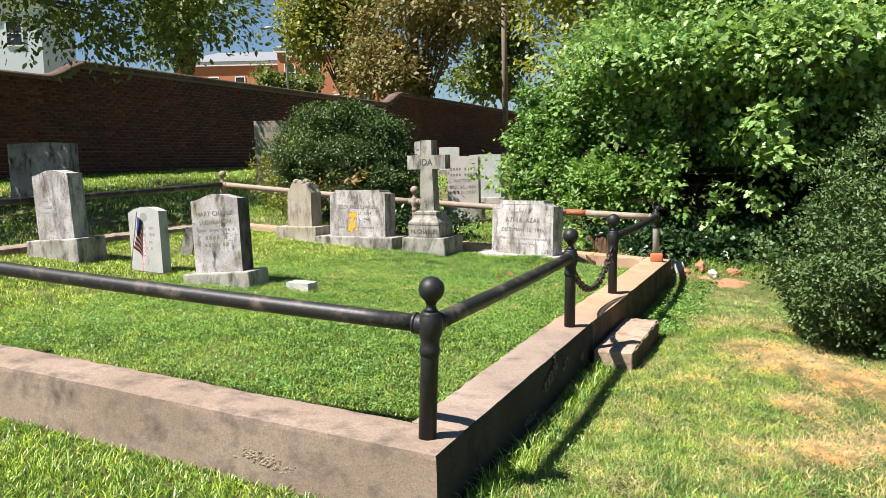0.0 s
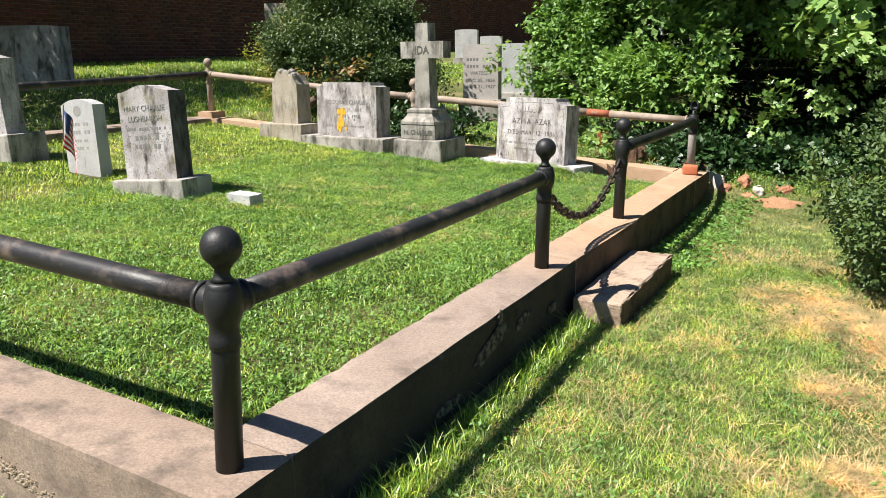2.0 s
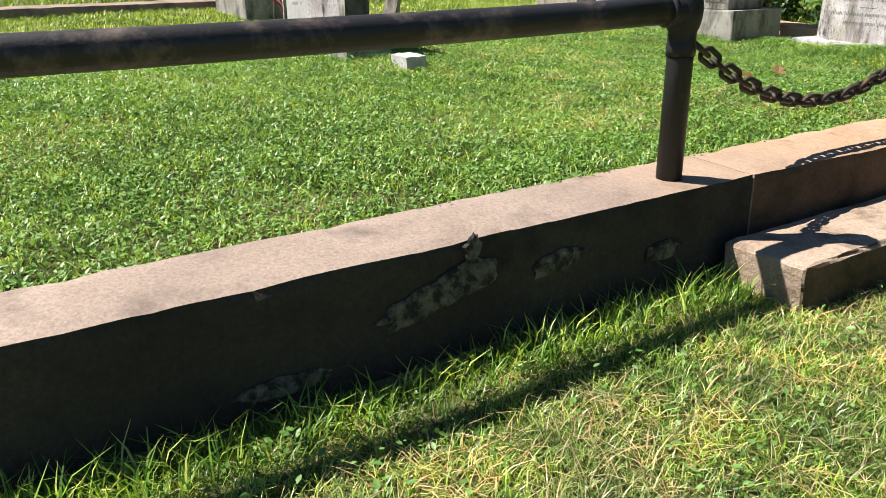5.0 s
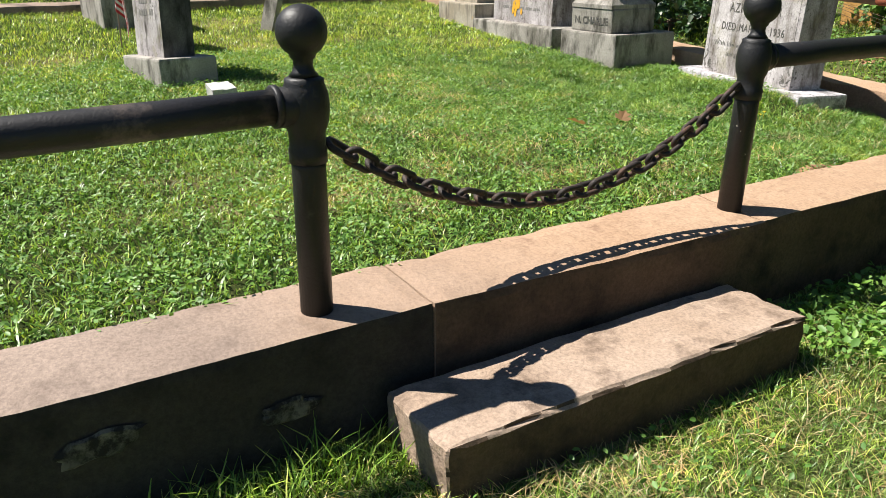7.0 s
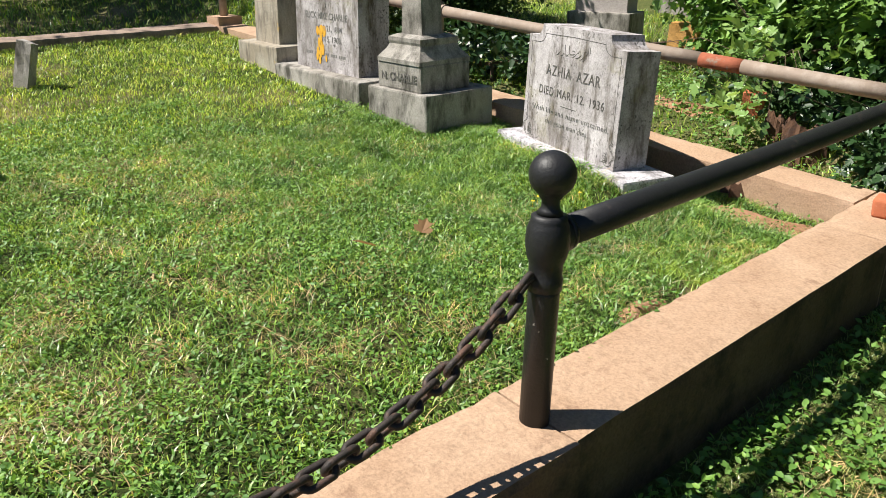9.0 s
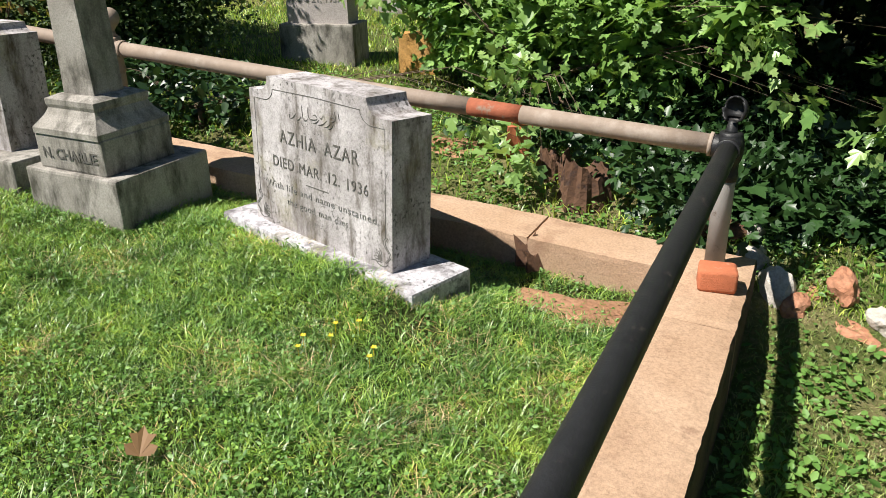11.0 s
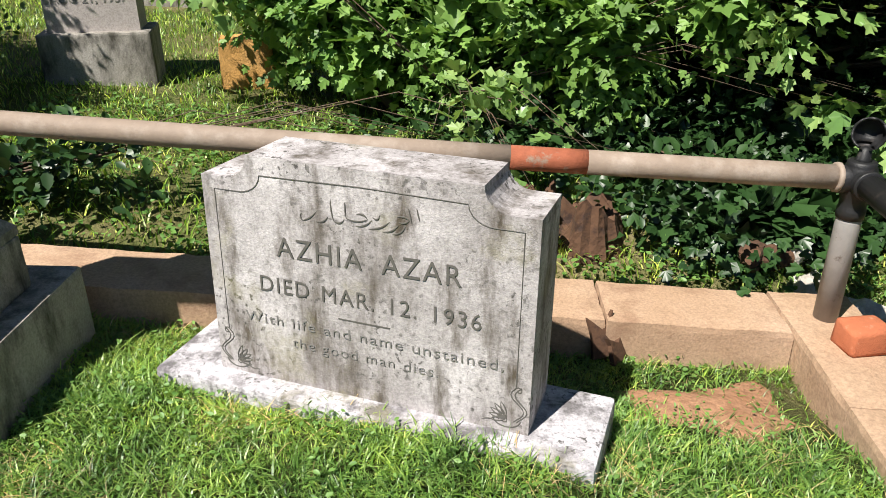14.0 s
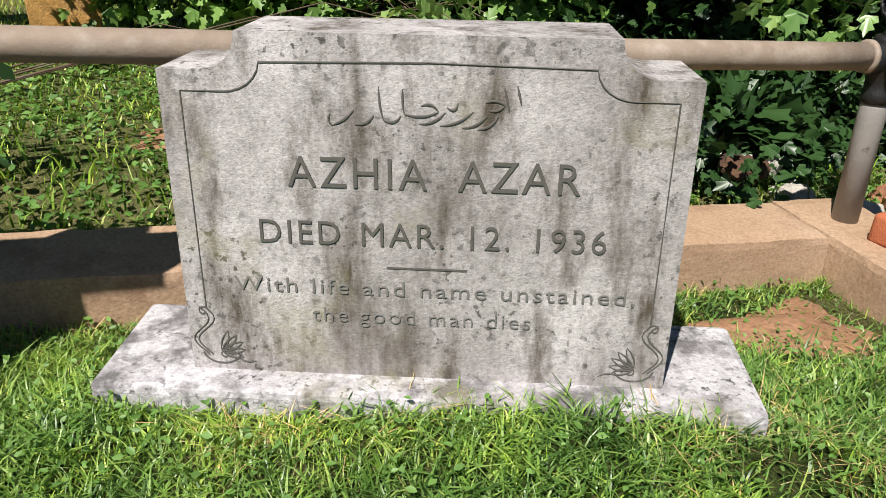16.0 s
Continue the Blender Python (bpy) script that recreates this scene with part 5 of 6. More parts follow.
# ---- things behind the plot ----
def backstone(x, y, turn, w, h, d, base, mat, label, rows=(), bh=0.2):
    z = float(terrain(x, y))
    ob, slab = headstone(pose(x, y, z - 0.02, 0, 0, turn), label, rounded(w / 2, h * 0.98, h), d, mat, (w / 2 + base, base, d + base, bh), GRANITE)
    return ob, slab


wat, wat_slab = backstone(-2.92, 7.5, 12, 0.44, 0.66, 0.2, 0.05, PINK_GRANITE, "grey granite headstone on a brown base behind the rail", bh=0.28)
lettering("inscription_name", "WATSON", 0.06, pose(0, -0.001, 0.30), LETTER_SOFT, wat_slab, 0.26)
lettering("inscription_date", "DEC 25, 1856", 0.055, pose(0, -0.001, 0.215), LETTER_SOFT, wat_slab, 0.36)
lettering("inscription_date", "AUG 21, 1937", 0.055, pose(0, -0.001, 0.14), LETTER_SOFT, wat_slab, 0.36)
bars(wat_slab, LETTER_SOFT, [(0.40, 0.36, 0.035), (0.48, 0.36, 0.035)], 0.0)
backstone(-3.42, 9.7, 5, 0.55, 0.72, 0.25, 0.06, GREY_FAR, "wide blue-grey headstone half hidden by leaves")
backstone(-7.3, 17.2, 15, 0.55, 0.62, 0.2, 0.05, MARBLE_CLEAN, "small white headstone near the wall")
backstone(-8.5, 18.2, 15, 0.62, 0.75, 0.2, 0.05, MARBLE_CLEAN, "small white headstone near the wall")
backstone(-9.54, 6.1, 20, 0.98, 0.92, 0.3, 0.0, GRANITE, "broad grey headstone shaded by the wall", bh=0.02)
pil, pil_slab = headstone(pose(-7.49, 9.29, 0.75, 0, 0, 20), "tall carved pale stone pillar monument", [(-0.26, 0), (0.26, 0), (0.26, 1.24), (-0.26, 1.24)], 0.42, STONE_YELLOW, (0.36, 0.08, 0.5, 0.22), GRANITE)
bars(pil_slab, LETTER_SOFT, [(1.08, 0.38, 0.09)], 0.0)
small_block("buried_marker", pose(-2.2, 7.62, 0.48, 0, 0, 10), (0.26, 0.11, 0.27), ORANGE_STONE, "broken orange-brown stone stub behind the rail", "grave marker", 0.02)


def log(points, radii, label, mat=ROTTEN):
    bm = bmesh.new()
    tube(bm, points, radii, 14)
    for v in bm.verts:
        v.co += noise.noise_vector(v.co * 14) * 0.02
    ob = part("rotten_log", bm, mat, smooth=True)
    return tagged(ob, label, "log")


def stump(x, y, z, r, squash, seed):
    ob = rock(x, y, z, r, ROTTEN, "rotten brown stump lump behind the kerb", squash, seed)
    ob.name = "rotten_stump"
    return tagged(ob, category="stump", group="rotten stumps behind the kerb")


def broken_stump(x, y, r, h, seed):
    """A standing rotten stump: ridged, tapering, with a splintered top."""
    bm = bmesh.new()
    n, rows, rings = 26, 7, []
    z0 = float(terrain(x, y)) - 0.05
    for k in range(rows):
        u = k / (rows - 1)
        ring = []
        for i in range(n):
            a = 2 * math.pi * i / n
            ridge = 1 + 0.16 * noise.noise(Vector((math.cos(a) * 3, math.sin(a) * 3, seed + u * 0.5))) + 0.10 * math.sin(9 * a + 2 * u)
            top = h * (0.72 + 0.45 * noise.noise(Vector((math.cos(a) * 1.7, math.sin(a) * 1.7, seed * 3.1))))
            rr = r * ridge * (1.15 - 0.32 * u)
            ring.append(bm.verts.new((x + rr * math.cos(a), y + rr * math.sin(a), z0 + top * u)))
        rings.append(ring)
    for p, q in zip(rings, rings[1:]):
        for i in range(n):
            bm.faces.new((p[i], p[(i + 1) % n], q[(i + 1) % n], q[i]))
    heart = bm.verts.new((x, y, z0 + h * 0.45))
    for i in range(n):
        bm.faces.new((rings[-1][i], rings[-1][(i + 1) % n], heart))
    return tagged(part("rotten_stump", bm, ROTTEN), "splintered rotten brown stump behind the kerb", "stump", "rotten stumps behind the kerb")


broken_stump(-0.62, 6.12, 0.11, 0.22, 2)
broken_stump(-0.80, 6.24, 0.075, 0.20, 5)
small_block("broken_brick", pose(-1.02, 6.35, 0.43, 8, 5, 20), (0.11, 0.07, 0.12), BRICK, "broken orange brick standing behind the kerb", "brick", 0.012)
log([(0.10, 6.02, 0.30), (0.02, 6.16, 0.37), (-0.14, 6.30, 0.40)], [0.035, 0.045, 0.04], "pale barkless root beside the corner post", ROCK_WHITE)
stump(-0.08, 6.0, 0.33, 0.06, (0.8, 0.7, 1.5), 9)
stump(0.02, 6.05, 0.30, 0.07, (1.0, 0.7, 0.8), 10)
log([(-4.55, 5.95, 0.62), (-4.42, 5.95, 0.78), (-4.2, 6.05, 0.92)], [0.06, 0.05, 0.035], "cut limb beside the brown stone", BARK)

# ---- houses, poles ----
def house(cx, depth, z0, w, d, h, roof, wall_mat, label, rows, cols, turn=0):
    p = toward(cx, depth, 0)
    ob = thing("house", pose(p.x, p.y, z0, 0, 0, 24 + turn), label, "house")
    bm = bmesh.new()
    add_box(bm, (-w / 2, 0, 0), (w / 2, d, h))
    part("wall", bm, wall_mat, ob)
    bm = bmesh.new()
    o = 0.4
    b = [bm.verts.new(q) for q in ((-w / 2 - o, -o, h), (w / 2 + o, -o, h), (w / 2 + o, d + o, h), (-w / 2 - o, d + o, h))]
    t = [bm.verts.new(q) for q in ((-w / 2 + d * 0.4, d / 2, h + roof), (w / 2 - d * 0.4, d / 2, h + roof))]
    bm.faces.new(b)
    bm.faces.new((b[0], b[1], t[1], t[0]))
    bm.faces.new((b[2], b[3], t[0], t[1]))
    bm.faces.new((b[1], b[2], t[1]))
    bm.faces.new((b[3], b[0], t[0]))
    part("roof", bm, SLATE, ob)
    bm = bmesh.new()
    add_box(bm, (-w / 2 - 0.3, -0.3, h - 0.45), (w / 2 + 0.3, -0.002, h - 0.02))
    part("cornice", bm, TRIM, ob)
    for r in range(rows):
        for c in range(cols):
            x, z = -w / 2 + w * (c + 0.5) / cols, h - 2.4 - 3.0 * r
            win = new("window")
            win.parent = ob
            win.matrix_basis = pose(x, -0.02, z)
            bm = bmesh.new()
            for lo, hi in (((-0.55, -0.05, -0.85), (-0.45, 0.06, 0.85)), ((0.45, -0.05, -0.85), (0.55, 0.06, 0.85)), ((-0.45, -0.05, 0.75), (0.45, 0.06, 0.85)), ((-0.45, -0.05, -0.85), (0.45, 0.06, -0.75)), ((-0.45, -0.03, -0.04), (0.45, 0.04, 0.04))):
                add_box(bm, lo, hi)
            part("frame", bm, TRIM, win)
            bm = bmesh.new()
            add_box(bm, (-0.45, -0.01, -0.75), (0.45, 0.015, 0.75))
            part("pane", bm, GLASS_DARK, win)
    return ob


house(-0.125, 78, 0.5, 12, 9, 12.6, 1.9, HOUSE_BRICK, "orange brick house with grey hipped roof beyond the wall", 2, 5)
house(-0.25, 84, 0.5, 14, 9, 12.2, 1.6, HOUSE_BRICK, "orange brick house beyond the wall behind trees", 2, 5)
house(-0.60, 52, 1.0, 10, 8, 12.0, 2.0, HOUSE_WHITE, "white sided house beyond the wall", 1, 3, 10)


def street_lamp():
    p = toward(-0.190, 58, 0)
    ob = thing("street_lamp", pose(p.x, p.y, 1.0, 0, 0, 24), "tall metal street lamp with a curved arm", "street lamp")
    bm = bmesh.new()
    tube(bm, [(0, 0, 0), (0, 0, 8.8), (0, 0, 10.0), (-0.25, 0, 10.4), (-1.0, 0, 10.55)], [0.11, 0.08, 0.06, 0.05, 0.045], 10)
    part("pole", bm, POLE_METAL, ob, smooth=True)
    bm = bmesh.new()
    lathe(bm, [(-0.35, 0.02), (-0.30, 0.09), (0.0, 0.12), (0.25, 0.08), (0.32, 0.02)], 12, at=(-1.2, 0, 10.55), axis="x")
    part("lamp_head", bm, POLE_METAL, ob, smooth=True)


street_lamp()


def utility_pole(cx, depth, h):
    p = toward(cx, depth, 0)
    ob = thing("utility_pole", pose(p.x, p.y, 1.0), "brown wooden utility pole beyond the wall", "utility pole")
    bm = bmesh.new()
    tube(bm, [(0, 0, 0), (0, 0, h)], [0.16, 0.12], 12)
    part("pole", bm, POLE_WOOD, ob, smooth=True)
    bm = bmesh.new()
    add_box(bm, (-1.1, -0.06, h - 0.9), (1.1, 0.06, h - 0.75))
    part("crossarm", bm, POLE_WOOD, ob)


utility_pole(0.085, 40, 13)
utility_pole(-0.087, 50, 13)


# ---- turf ----
SOLID = [(-0.12, 0.14, -0.14, 5.75), (-5.68, 0.12, -0.14, 0.12), (-5.68, 0.14, 5.50, 5.74), (-5.68, -5.45, -0.14, 5.74), (0.13, 0.39, 2.19, 3.27),
         (-2.58, -2.09, 4.93, 5.40), (-3.84, -2.73, 5.02, 5.40), (-4.36, -3.78, 5.10, 5.44), (-3.33, -2.70, 2.40, 2.74), (-4.16, -3.84, 2.61, 2.73), (-5.28, -4.66, 2.50, 2.90), (-2.44, -2.22, 2.57, 2.67)]
BARE = [(-0.37, 5.28, 0.36, 0.26), (-0.75, 4.75, 0.18, 0.1), (1.25, 2.95, 0.42, 0.36), (1.62, 2.42, 0.40, 0.22), (1.42, 1.25, 0.16, 0.22), (1.75, 1.5, 0.2, 0.3), (1.3, 1.95, 0.12, 0.2), (-1.55, 6.35, 0.5, 0.2), (0.75, 5.55, 0.25, 0.15), (-0.16, 4.2, 0.05, 0.25), (-0.17, 5.2, 0.06, 0.3)]


def turf(name, n, box, height, tall, width, mat, seed, label, bend=0.9, thin=0.0, tuft=0, wide=0.03, heap=None):
    rng = np.random.default_rng(seed)
    x, y = rng.uniform(box[0], box[1], n), rng.uniform(box[2], box[3], n)
    if tuft:
        x, y = np.repeat(x[:n // tuft], tuft), np.repeat(y[:n // tuft], tuft)
        n = len(x)
        x, y = x + rng.normal(0, wide, n), y + rng.normal(0, wide, n)
    if heap:
        x, y = rng.normal(heap[0], heap[2], n), rng.normal(heap[1], heap[2], n)
    keep = (x > box[0]) & (x < box[1]) & (y > box[2]) & (y < box[3])
    for a, b, c, d in SOLID:
        keep &= ~((x > a) & (x < b) & (y > c) & (y < d))
    if box[1] > 0.2 or box[0] < -6 or box[3] > 6 or box[2] < -0.5:
        keep &= ~((x > -5.6) & (x < 0.05) & (y > 0) & (y < 5.6))
    u, v = (x + 1.281) * 0.949 - (y - 5.067) * 0.314, (x + 1.281) * 0.314 + (y - 5.067) * 0.949
    keep &= ~((abs(u) < 0.55) & (v > -0.055) & (v < 0.21))
    for cx, cy, rx, ry in ([] if heap else BARE):
        q = ((x - cx) / rx) ** 2 + ((y - cy) / ry) ** 2
        keep &= rng.random(n) < smoothstep(0.2, 1.2, q) + 0.16
    clumpy = 0.5 + 0.5 * np.sin(x * 9 + 3 * np.sin(y * 7)) * np.sin(y * 11 + 2 * np.sin(x * 5))
    keep &= rng.random(n) < 1 - thin * clumpy
    x, y, clumpy = x[keep], y[keep], clumpy[keep]
    n = len(x)
    z = height(x, y) - 0.004
    fine = 0.5 + 0.5 * np.sin(x * 31 + 4 * np.sin(y * 17)) * np.sin(y * 37 + 4 * np.sin(x * 13))
    h = tall * (0.40 + 0.8 * rng.random(n)) * (0.7 + 0.4 * clumpy + 0.45 * fine)
    a = rng.uniform(0, 2 * math.pi, n)
    lean = bend * (0.3 + 1.1 * rng.random(n)) * h
    dx, dy = np.cos(a), np.sin(a)
    b = a + rng.normal(0, 0.5, n) + math.pi / 2
    wx, wy = np.cos(b) * width * (0.6 + 0.8 * rng.random(n)), np.sin(b) * width * (0.6 + 0.8 * rng.random(n))
    v = np.empty((n, 5, 3))
    v[:, 0] = np.stack([x - wx / 2, y - wy / 2, z], -1)
    v[:, 1] = np.stack([x + wx / 2, y + wy / 2, z], -1)
    mx, my, mz = x + dx * lean * 0.35, y + dy * lean * 0.35, z + h * 0.6
    v[:, 2] = np.stack([mx + wx * 0.4, my + wy * 0.4, mz], -1)
    v[:, 3] = np.stack([mx - wx * 0.4, my - wy * 0.4, mz], -1)
    v[:, 4] = np.stack([x + dx * lean, y + dy * lean, z + h * 0.92], -1)
    f = np.array([(0, 1, 2), (0, 2, 3), (3, 2, 4)])[None] + (np.arange(n) * 5)[:, None, None]
    ob = raw(name, v.reshape(-1, 3), f.reshape(-1, 3), mat)
    return tagged(ob, label, "grass", kind="stuff")


def clover(name, n, box, height, seed, label, size=0.018, mat=None):
    rng = np.random.default_rng(seed)
    k = n // 14
    cx, cy = rng.uniform(box[0], box[1], k), rng.uniform(box[2], box[3], k)
    x, y = np.repeat(cx, 14) + rng.normal(0, 0.06, k * 14), np.repeat(cy, 14) + rng.normal(0, 0.06, k * 14)
    keep = (x > box[0]) & (x < box[1]) & (y > box[2]) & (y < box[3])
    for a, b, c, d in SOLID:
        keep &= ~((x > a) & (x < b) & (y > c) & (y < d))
    u, v = (x + 1.281) * 0.949 - (y - 5.067) * 0.314, (x + 1.281) * 0.314 + (y - 5.067) * 0.949
    keep &= ~((abs(u) < 0.55) & (v > -0.055) & (v < 0.21))
    x, y = x[keep], y[keep]
    p = np.stack([x, y, height(x, y) + rng.uniform(0.012, 0.04, len(x))], -1)
    out = np.concatenate([rng.normal(size=(len(x), 2)), 0.2 * np.ones((len(x), 1))], 1)
    ob = leaves(name, p, out, size, OV, mat or CLOVER, None, 0.3, 0.0, seed)
    return tagged(ob, label, "weeds", kind="stuff")


G = "short green lawn grass with paler dry blades"
turf("grass", 210000, (-3.0, -0.09, 0.1, 5.52), lawn, 0.023, 0.0034, TURF, 31, G, 1.1, 0.8)
turf("grass", 70000, (-2.6, -0.1, 3.7, 5.52), lawn, 0.033, 0.0026, WEED, 38, "fine dark green grass round the low stone", 1.1, 0.5)
turf("crabgrass", 26000, (-2.4, -0.1, 4.2, 5.52), lawn, 0.034, 0.0042, WEED, 60, "tufts of broad-bladed dark crabgrass in the turf", 1.5, 0.3, 12, 0.03)
turf("crabgrass", 34000, (-3.0, -0.1, 2.2, 5.52), lawn, 0.030, 0.0055, WEED, 39, "tufts of broad-bladed dark crabgrass in the turf", 1.6, 0.3, 14, 0.022)
turf("crabgrass", 16000, (-3.0, -0.1, 0.1, 2.4), lawn, 0.030, 0.0055, WEED, 40, "tufts of broad-bladed dark crabgrass in the turf", 1.5, 0.3, 14, 0.03)
turf("dry_thatch", 13000, (-2.8, -0.1, 2.4, 5.52), lawn, 0.034, 0.0022, STRAW, 44, "dead straw lying in small patches in the turf", 2.4, 0.3, 90, 0.055)
turf("dry_thatch", 30000, (0.2, 2.3, -0.6, 4.2), terrain, 0.032, 0.0028, STRAW, 45, "dead straw lying in patches on the lawn", 2.4, 0.3, 160, 0.09)
for k, (x, y, w, n) in enumerate(((1.05, 3.15, 0.14, 7000), (1.3, 2.8, 0.15, 9000), (1.6, 2.45, 0.14, 7000), (1.42, 1.25, 0.09, 2500), (1.75, 1.5, 0.12, 3500), (1.3, 1.95, 0.08, 2000))):
    turf("dry_thatch", n, (x - 2.2 * w, x + 2.2 * w, y - 2.2 * w, y + 2.2 * w), terrain, 0.030, 0.0032, STRAW, 50 + k, "dead straw lying in patches on the lawn", 2.6, 0.2, heap=(x, y, w))
turf("grass", 90000, (-5.46, -3.0, 0.1, 5.52), lawn, 0.028, 0.0045, TURF_SUNNY, 32, "yellow-green lawn grass between the stones, coloured brighter as if sunlit", 1.0, 0.4)
turf("grass", 45000, (-3.6, -1.5, 0.3, 4.6), lawn, 0.024, 0.0036, TURF_SUNNY, 61, "yellow-green lawn grass between the stones, coloured brighter as if sunlit", 1.1, 0.9)
turf("grass", 230000, (0.10, 2.6, -1.2, 6.0), terrain, 0.024, 0.0028, TURF_DRY, 33, "short lawn grass drying to straw", 1.1, 0.45)
turf("grass", 60000, (0.15, 1.3, 0.0, 3.7), terrain, 0.030, 0.0024, TURF, 47, "short green lawn grass beside the kerb", 1.2, 0.4)
turf("grass", 3800, (0.11, 0.26, -0.1, 3.2), terrain, 0.065, 0.004, TURF, 34, "longer grass along the foot of the kerb", 0.9)
turf("grass", 70000, (-4.0, 0.4, -1.6, -0.13), terrain, 0.032, 0.0045, TURF, 35, "short lawn grass drying to straw", 1.0, 0.3)
turf("grass", 70000, (-6.5, 1.5, 5.72, 9.5), terrain, 0.045, 0.0055, TURF, 36, G, 0.9, 0.4)
turf("grass", 60000, (-13.4, -5.66, 1.0, 18.0), terrain, 0.06, 0.012, TURF, 37, G)
clover("clover", 34000, (-3.6, -0.1, 0.3, 4.3), lawn, 41, "patches of small clover and weed leaves in the turf", 0.015)
clover("clover", 4500, (-2.8, -0.1, 4.3, 5.5), lawn, 59, "patches of small clover and weed leaves in the turf", 0.015)
clover("clover", 26000, (-3.6, -0.1, 0.3, 4.3), lawn, 46, "spreading patches of bright clover leaves in the turf", 0.014, CLOVER_BRIGHT)
clover("clover", 6000, (0.15, 1.9, -0.2, 5.9), terrain, 42, "patches of small clover and weed leaves in the turf", 0.017)
clover("broadleaf_weeds", 1500, (0.15, 0.6, 3.35, 5.6), terrain, 48, "broad-leaved weeds growing along the foot of the kerb", 0.032)
clover("broadleaf_weeds", 700, (0.15, 0.5, 3.3, 4.4), terrain, 49, "broad-leaved weeds growing along the foot of the kerb", 0.024, CLOVER_BRIGHT)
clover("clover", 9000, (-3.0, 1.2, 5.76, 7.2), terrain, 43, "low weeds behind the kerb", 0.026)


def bare_patch(x, y, rx, ry, height, label, mat=None):
    bm = bmesh.new()
    c = bm.verts.new((x, y, float(height(x, y)) + 0.028))
    rings = []
    for s in (0.35, 0.7, 1.0):
        ring = []
        for k in range(28):
            a = 2 * math.pi * k / 28
            r = s * (1 + 0.7 * noise.noise(Vector((math.cos(a) * 1.6, math.sin(a) * 1.6, x * 3))))
            px, py = x + rx * r * math.cos(a), y + ry * r * math.sin(a)
            ring.append(bm.verts.new((px, py, float(height(px, py)) + 0.026 * (1 - s) + (0.012 * noise.noise(Vector((px, py, 0)) * 12) if s < 1 else -0.02))))
        rings.append(ring)
    for k in range(28):
        bm.faces.new((c, rings[0][k], rings[0][(k + 1) % 28]))
        for p, q in zip(rings, rings[1:]):
            bm.faces.new((p[k], p[(k + 1) % 28], q[(k + 1) % 28], q[k]))
    return tagged(part("bare_soil", bm, mat or DIRT, smooth=True), label, "soil patch", kind="stuff")


bare_patch(-0.37, 5.27, 0.27, 0.17, lambda px, py: lawn(px, py) + 0.008, "bare patch of red clay in the turf")
bare_patch(-0.18, 4.07, 0.05, 0.13, lawn, "dry red-brown soil along the inner kerb edge")
bare_patch(-1.55, 6.35, 0.4, 0.15, terrain, "bare patch of red clay behind the kerb")
bare_patch(0.75, 5.6, 0.2, 0.11, terrain, "bare patch of red clay by the rubble")


for k, (x, y, r, mat, words) in enumerate(((0.28, 5.72, 0.055, ROCK_RED, "broken red stone lump in the rubble"), (0.42, 5.84, 0.075, ROCK_RED, "broken red stone lump in the rubble"), (0.55, 5.72, 0.055, ROCK_WHITE, "pale broken stone lump in the rubble"), (0.74, 5.78, 0.06, ROCK_RED, "clay-red stone lump in the rubble"))):
    rock(x, y, float(terrain(x, y)) + r * 0.25, r, mat, words, (1.2, 0.9, 0.7), 60 + k)


def fallen_leaf(x, y, turn):
    bm = bmesh.new()
    vs = [bm.verts.new(Vector(p) * 0.085) for p in LOBED]
    for a, b, c in LOBED_F:
        bm.faces.new((vs[a], vs[b], vs[c]))
    ob = part("fallen_leaf", bm, SUMAC)
    ob.matrix_basis = pose(x, y, float(lawn(x, y)) + 0.045, 25, 15, turn)
    return tagged(ob, "dry red-brown fallen leaf on the grass", "leaf")


fallen_leaf(-1.02, 3.957, 40)
fallen_leaf(-1.03, 3.75, 160)


def bark_chip(x, y, z, turn, tall):
    bm = bmesh.new()
    prism(bm, [(-0.03, 0), (0.04, 0.0), (0.035, 0.07), (0.05, tall), (0.01, tall * 0.62), (-0.035, tall * 0.95), (-0.025, 0.06)], 0.014, 0.003)
    ob = part("bark_chip", bm, ROTTEN)
    ob.matrix_basis = pose(x, y, z, -18, 0, turn)
    return tagged(ob, "splintered brown bark chip against the cracked kerb", "bark chip")


bark_chip(-0.66, 5.475, 0.25, 25, 0.13)
bark_chip(-0.61, 5.47, 0.24, 50, 0.09)
YELLOW = plain("yellow_petals", (0.75, 0.55, 0.03), 0.6)


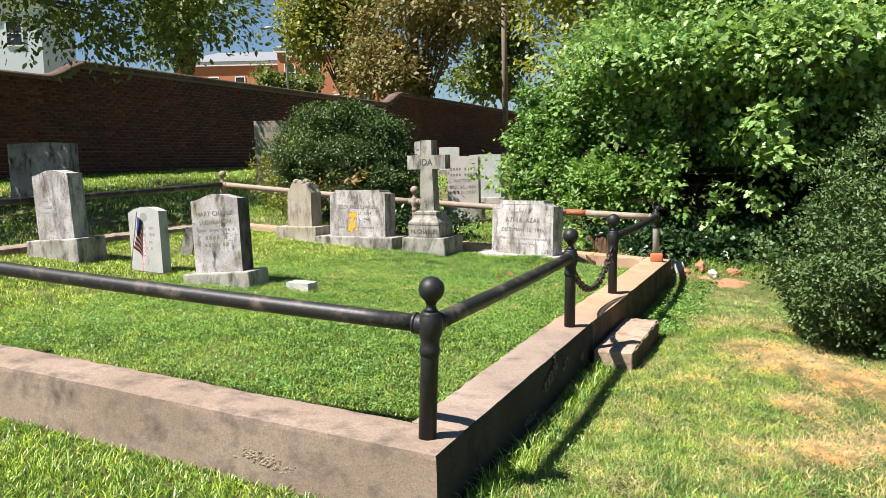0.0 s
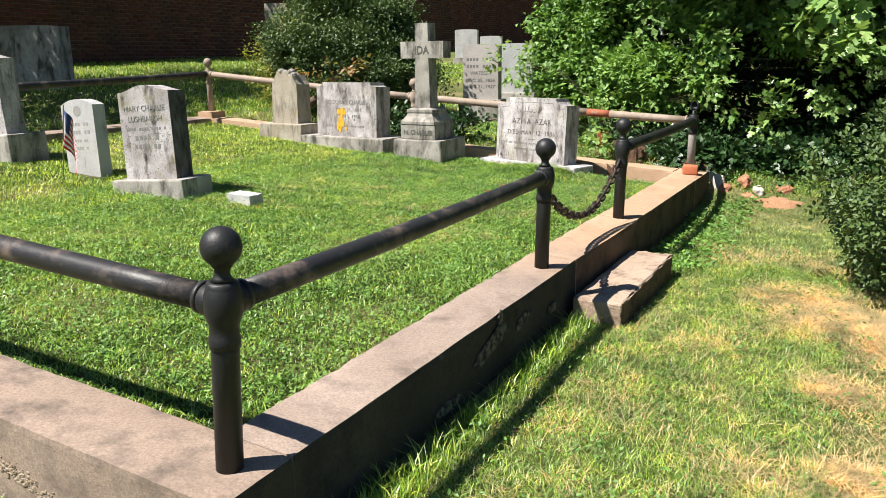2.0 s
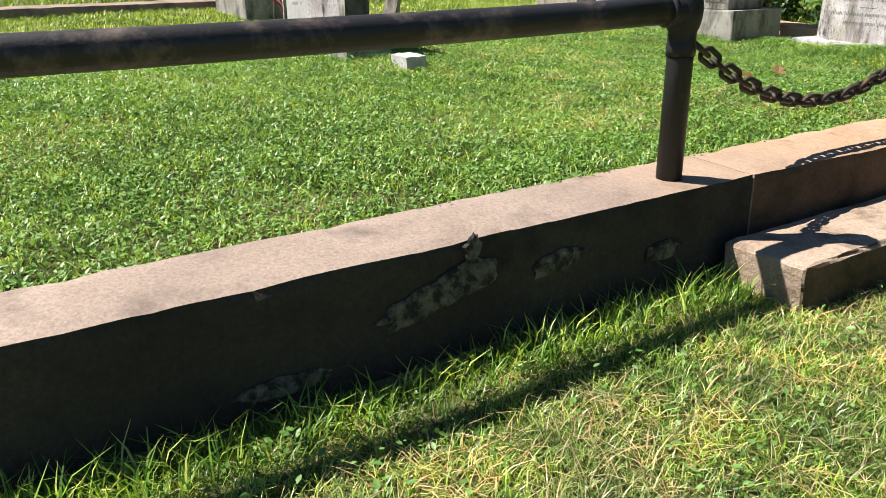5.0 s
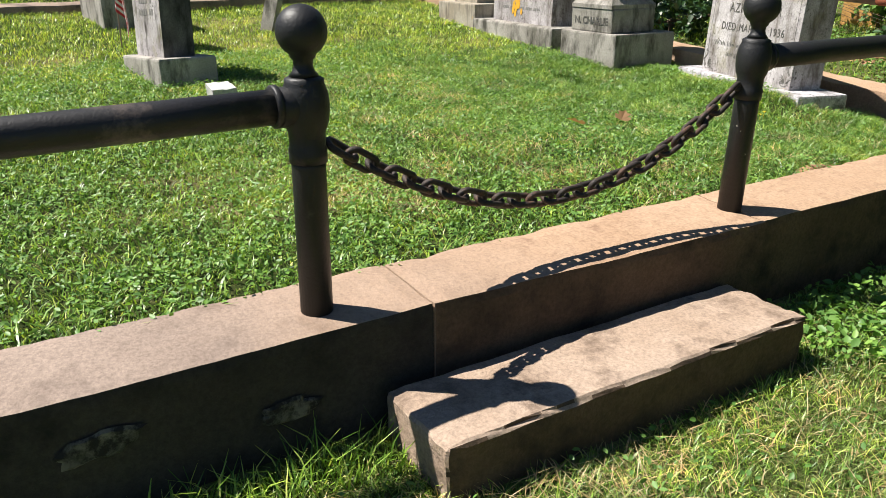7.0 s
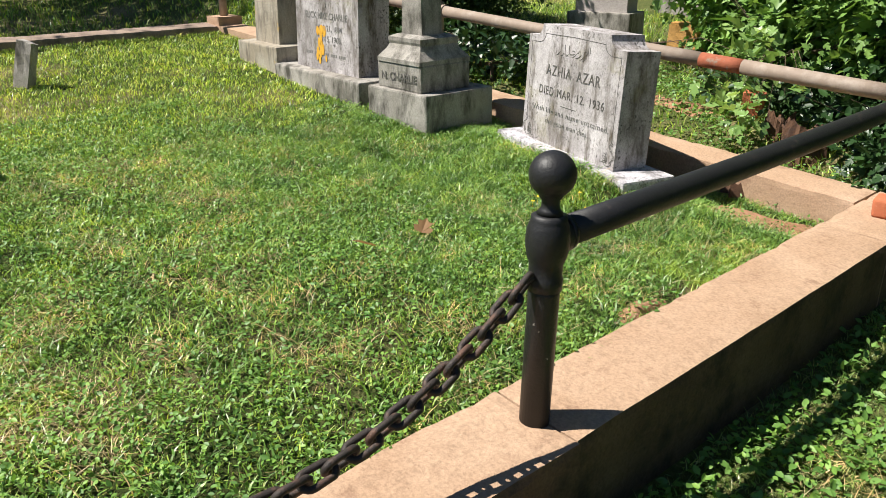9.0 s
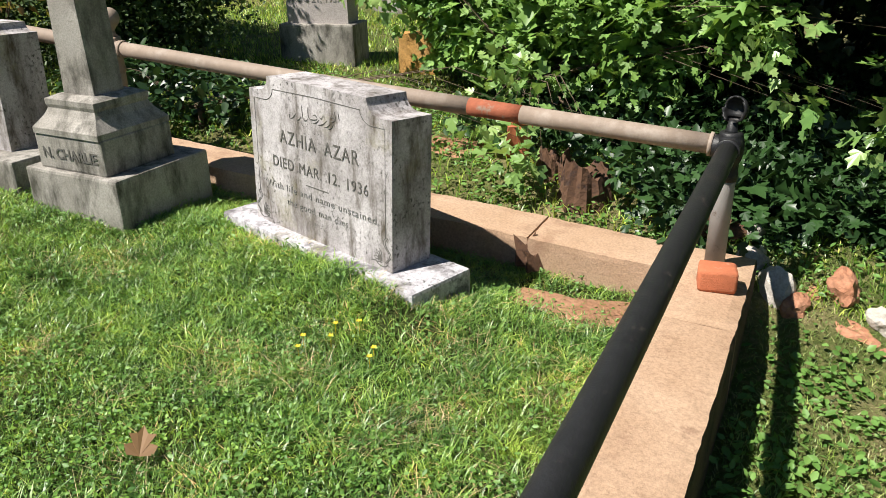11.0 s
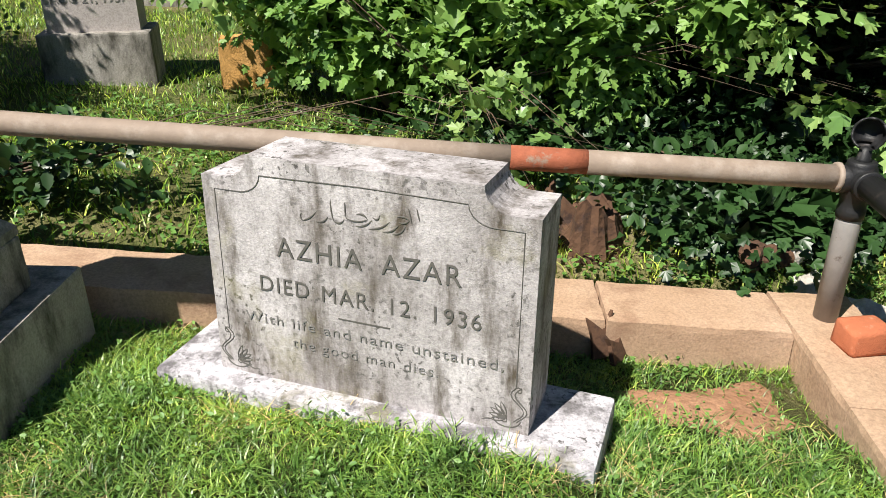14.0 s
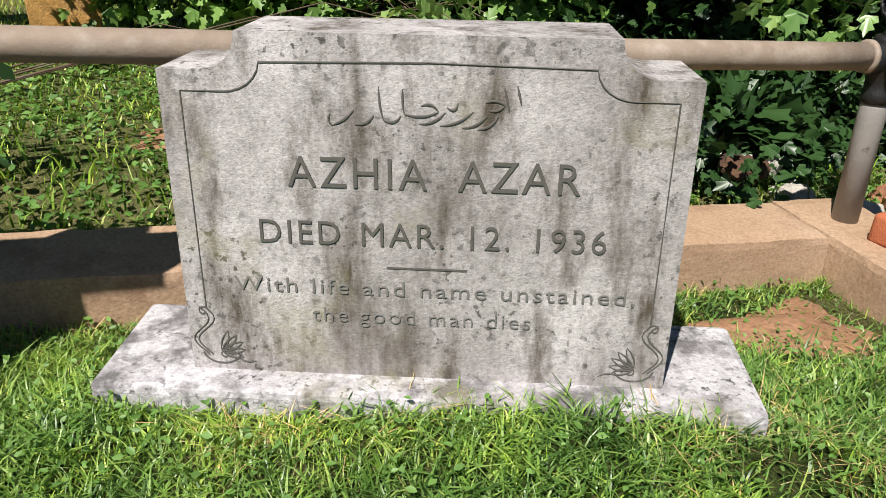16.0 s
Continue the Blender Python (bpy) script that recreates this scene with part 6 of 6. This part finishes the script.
def wood_sorrel(x, y):
    bm = bmesh.new()
    tube(bm, [(0, 0, -0.02), (0.003, 0, 0.045)], 0.001, 4)
    for k in range(5):
        a = 2 * math.pi * k / 5
        c = Vector((0.003, 0, 0.045))
        p = [c, c + Vector((0.007 * math.cos(a - 0.5), 0.007 * math.sin(a - 0.5), 0.003)), c + Vector((0.010 * math.cos(a), 0.010 * math.sin(a), 0.004)), c + Vector((0.007 * math.cos(a + 0.5), 0.007 * math.sin(a + 0.5), 0.003))]
        bm.faces.new([bm.verts.new(q) for q in p])
    ob = part("yellow_flower", bm, YELLOW)
    ob.matrix_basis = pose(x, y, float(lawn(x, y)))
    return tagged(ob, "tiny yellow wood sorrel flower in the turf", "flower", "yellow flowers in the turf")


for k in range(7):
    wood_sorrel(random.gauss(-0.85, 0.07), random.gauss(4.60, 0.035))

# ---- bricks of the wall, the nearest stretch as single pieces ----
rng = np.random.default_rng(5)
COURSE, LENGTH = 0.085, 0.225
bv, bf = [], []
corner = np.array([(0, 0, 0), (0, 1, 0), (0, 1, 1), (0, 0, 1), (1, 0, 0), (1, 1, 0), (1, 1, 1), (1, 0, 1)], float)
quad = np.array([(4, 5, 6, 7), (0, 1, 5, 4), (3, 7, 6, 2), (0, 4, 7, 3), (1, 2, 6, 5)])
single = []
for row in range(int((4.5 - 0.9) / COURSE)):
    z = 0.9 + row * COURSE
    y0 = 2.0 + (LENGTH / 2 if row % 2 else 0)
    for k in range(int(49 / LENGTH)):
        y = y0 + k * LENGTH
        if z + COURSE > min(wall_top(y), wall_top(y + LENGTH)):
            continue
        if 9.6 < y < 12.9 and 1.55 < z < 3.4 and len(single) < 300:
            single.append((y, z))
            continue
        proud = 0.008 + 0.006 * rng.random()
        box = corner * (proud, LENGTH - 0.012, COURSE - 0.013) + (WX + 0.001, y, z)
        bf.append(quad + 8 * len(bv))
        bv.append(box)
raw("bricks", np.array(bv).reshape(-1, 3), np.array(bf).reshape(-1, 4), WALL_BRICK, wall)["kind"] = "stuff"
one = raw("brick", corner * (0.011, LENGTH - 0.012, COURSE - 0.013), quad, WALL_BRICK_ONE, wall)
for i, (y, z) in enumerate(single):
    o = one if i == 0 else one.copy()
    if i:
        scene.collection.objects.link(o)
    o.matrix_basis = pose(WX + 0.001 + 0.004 * rng.random() - 0.002, y, z)
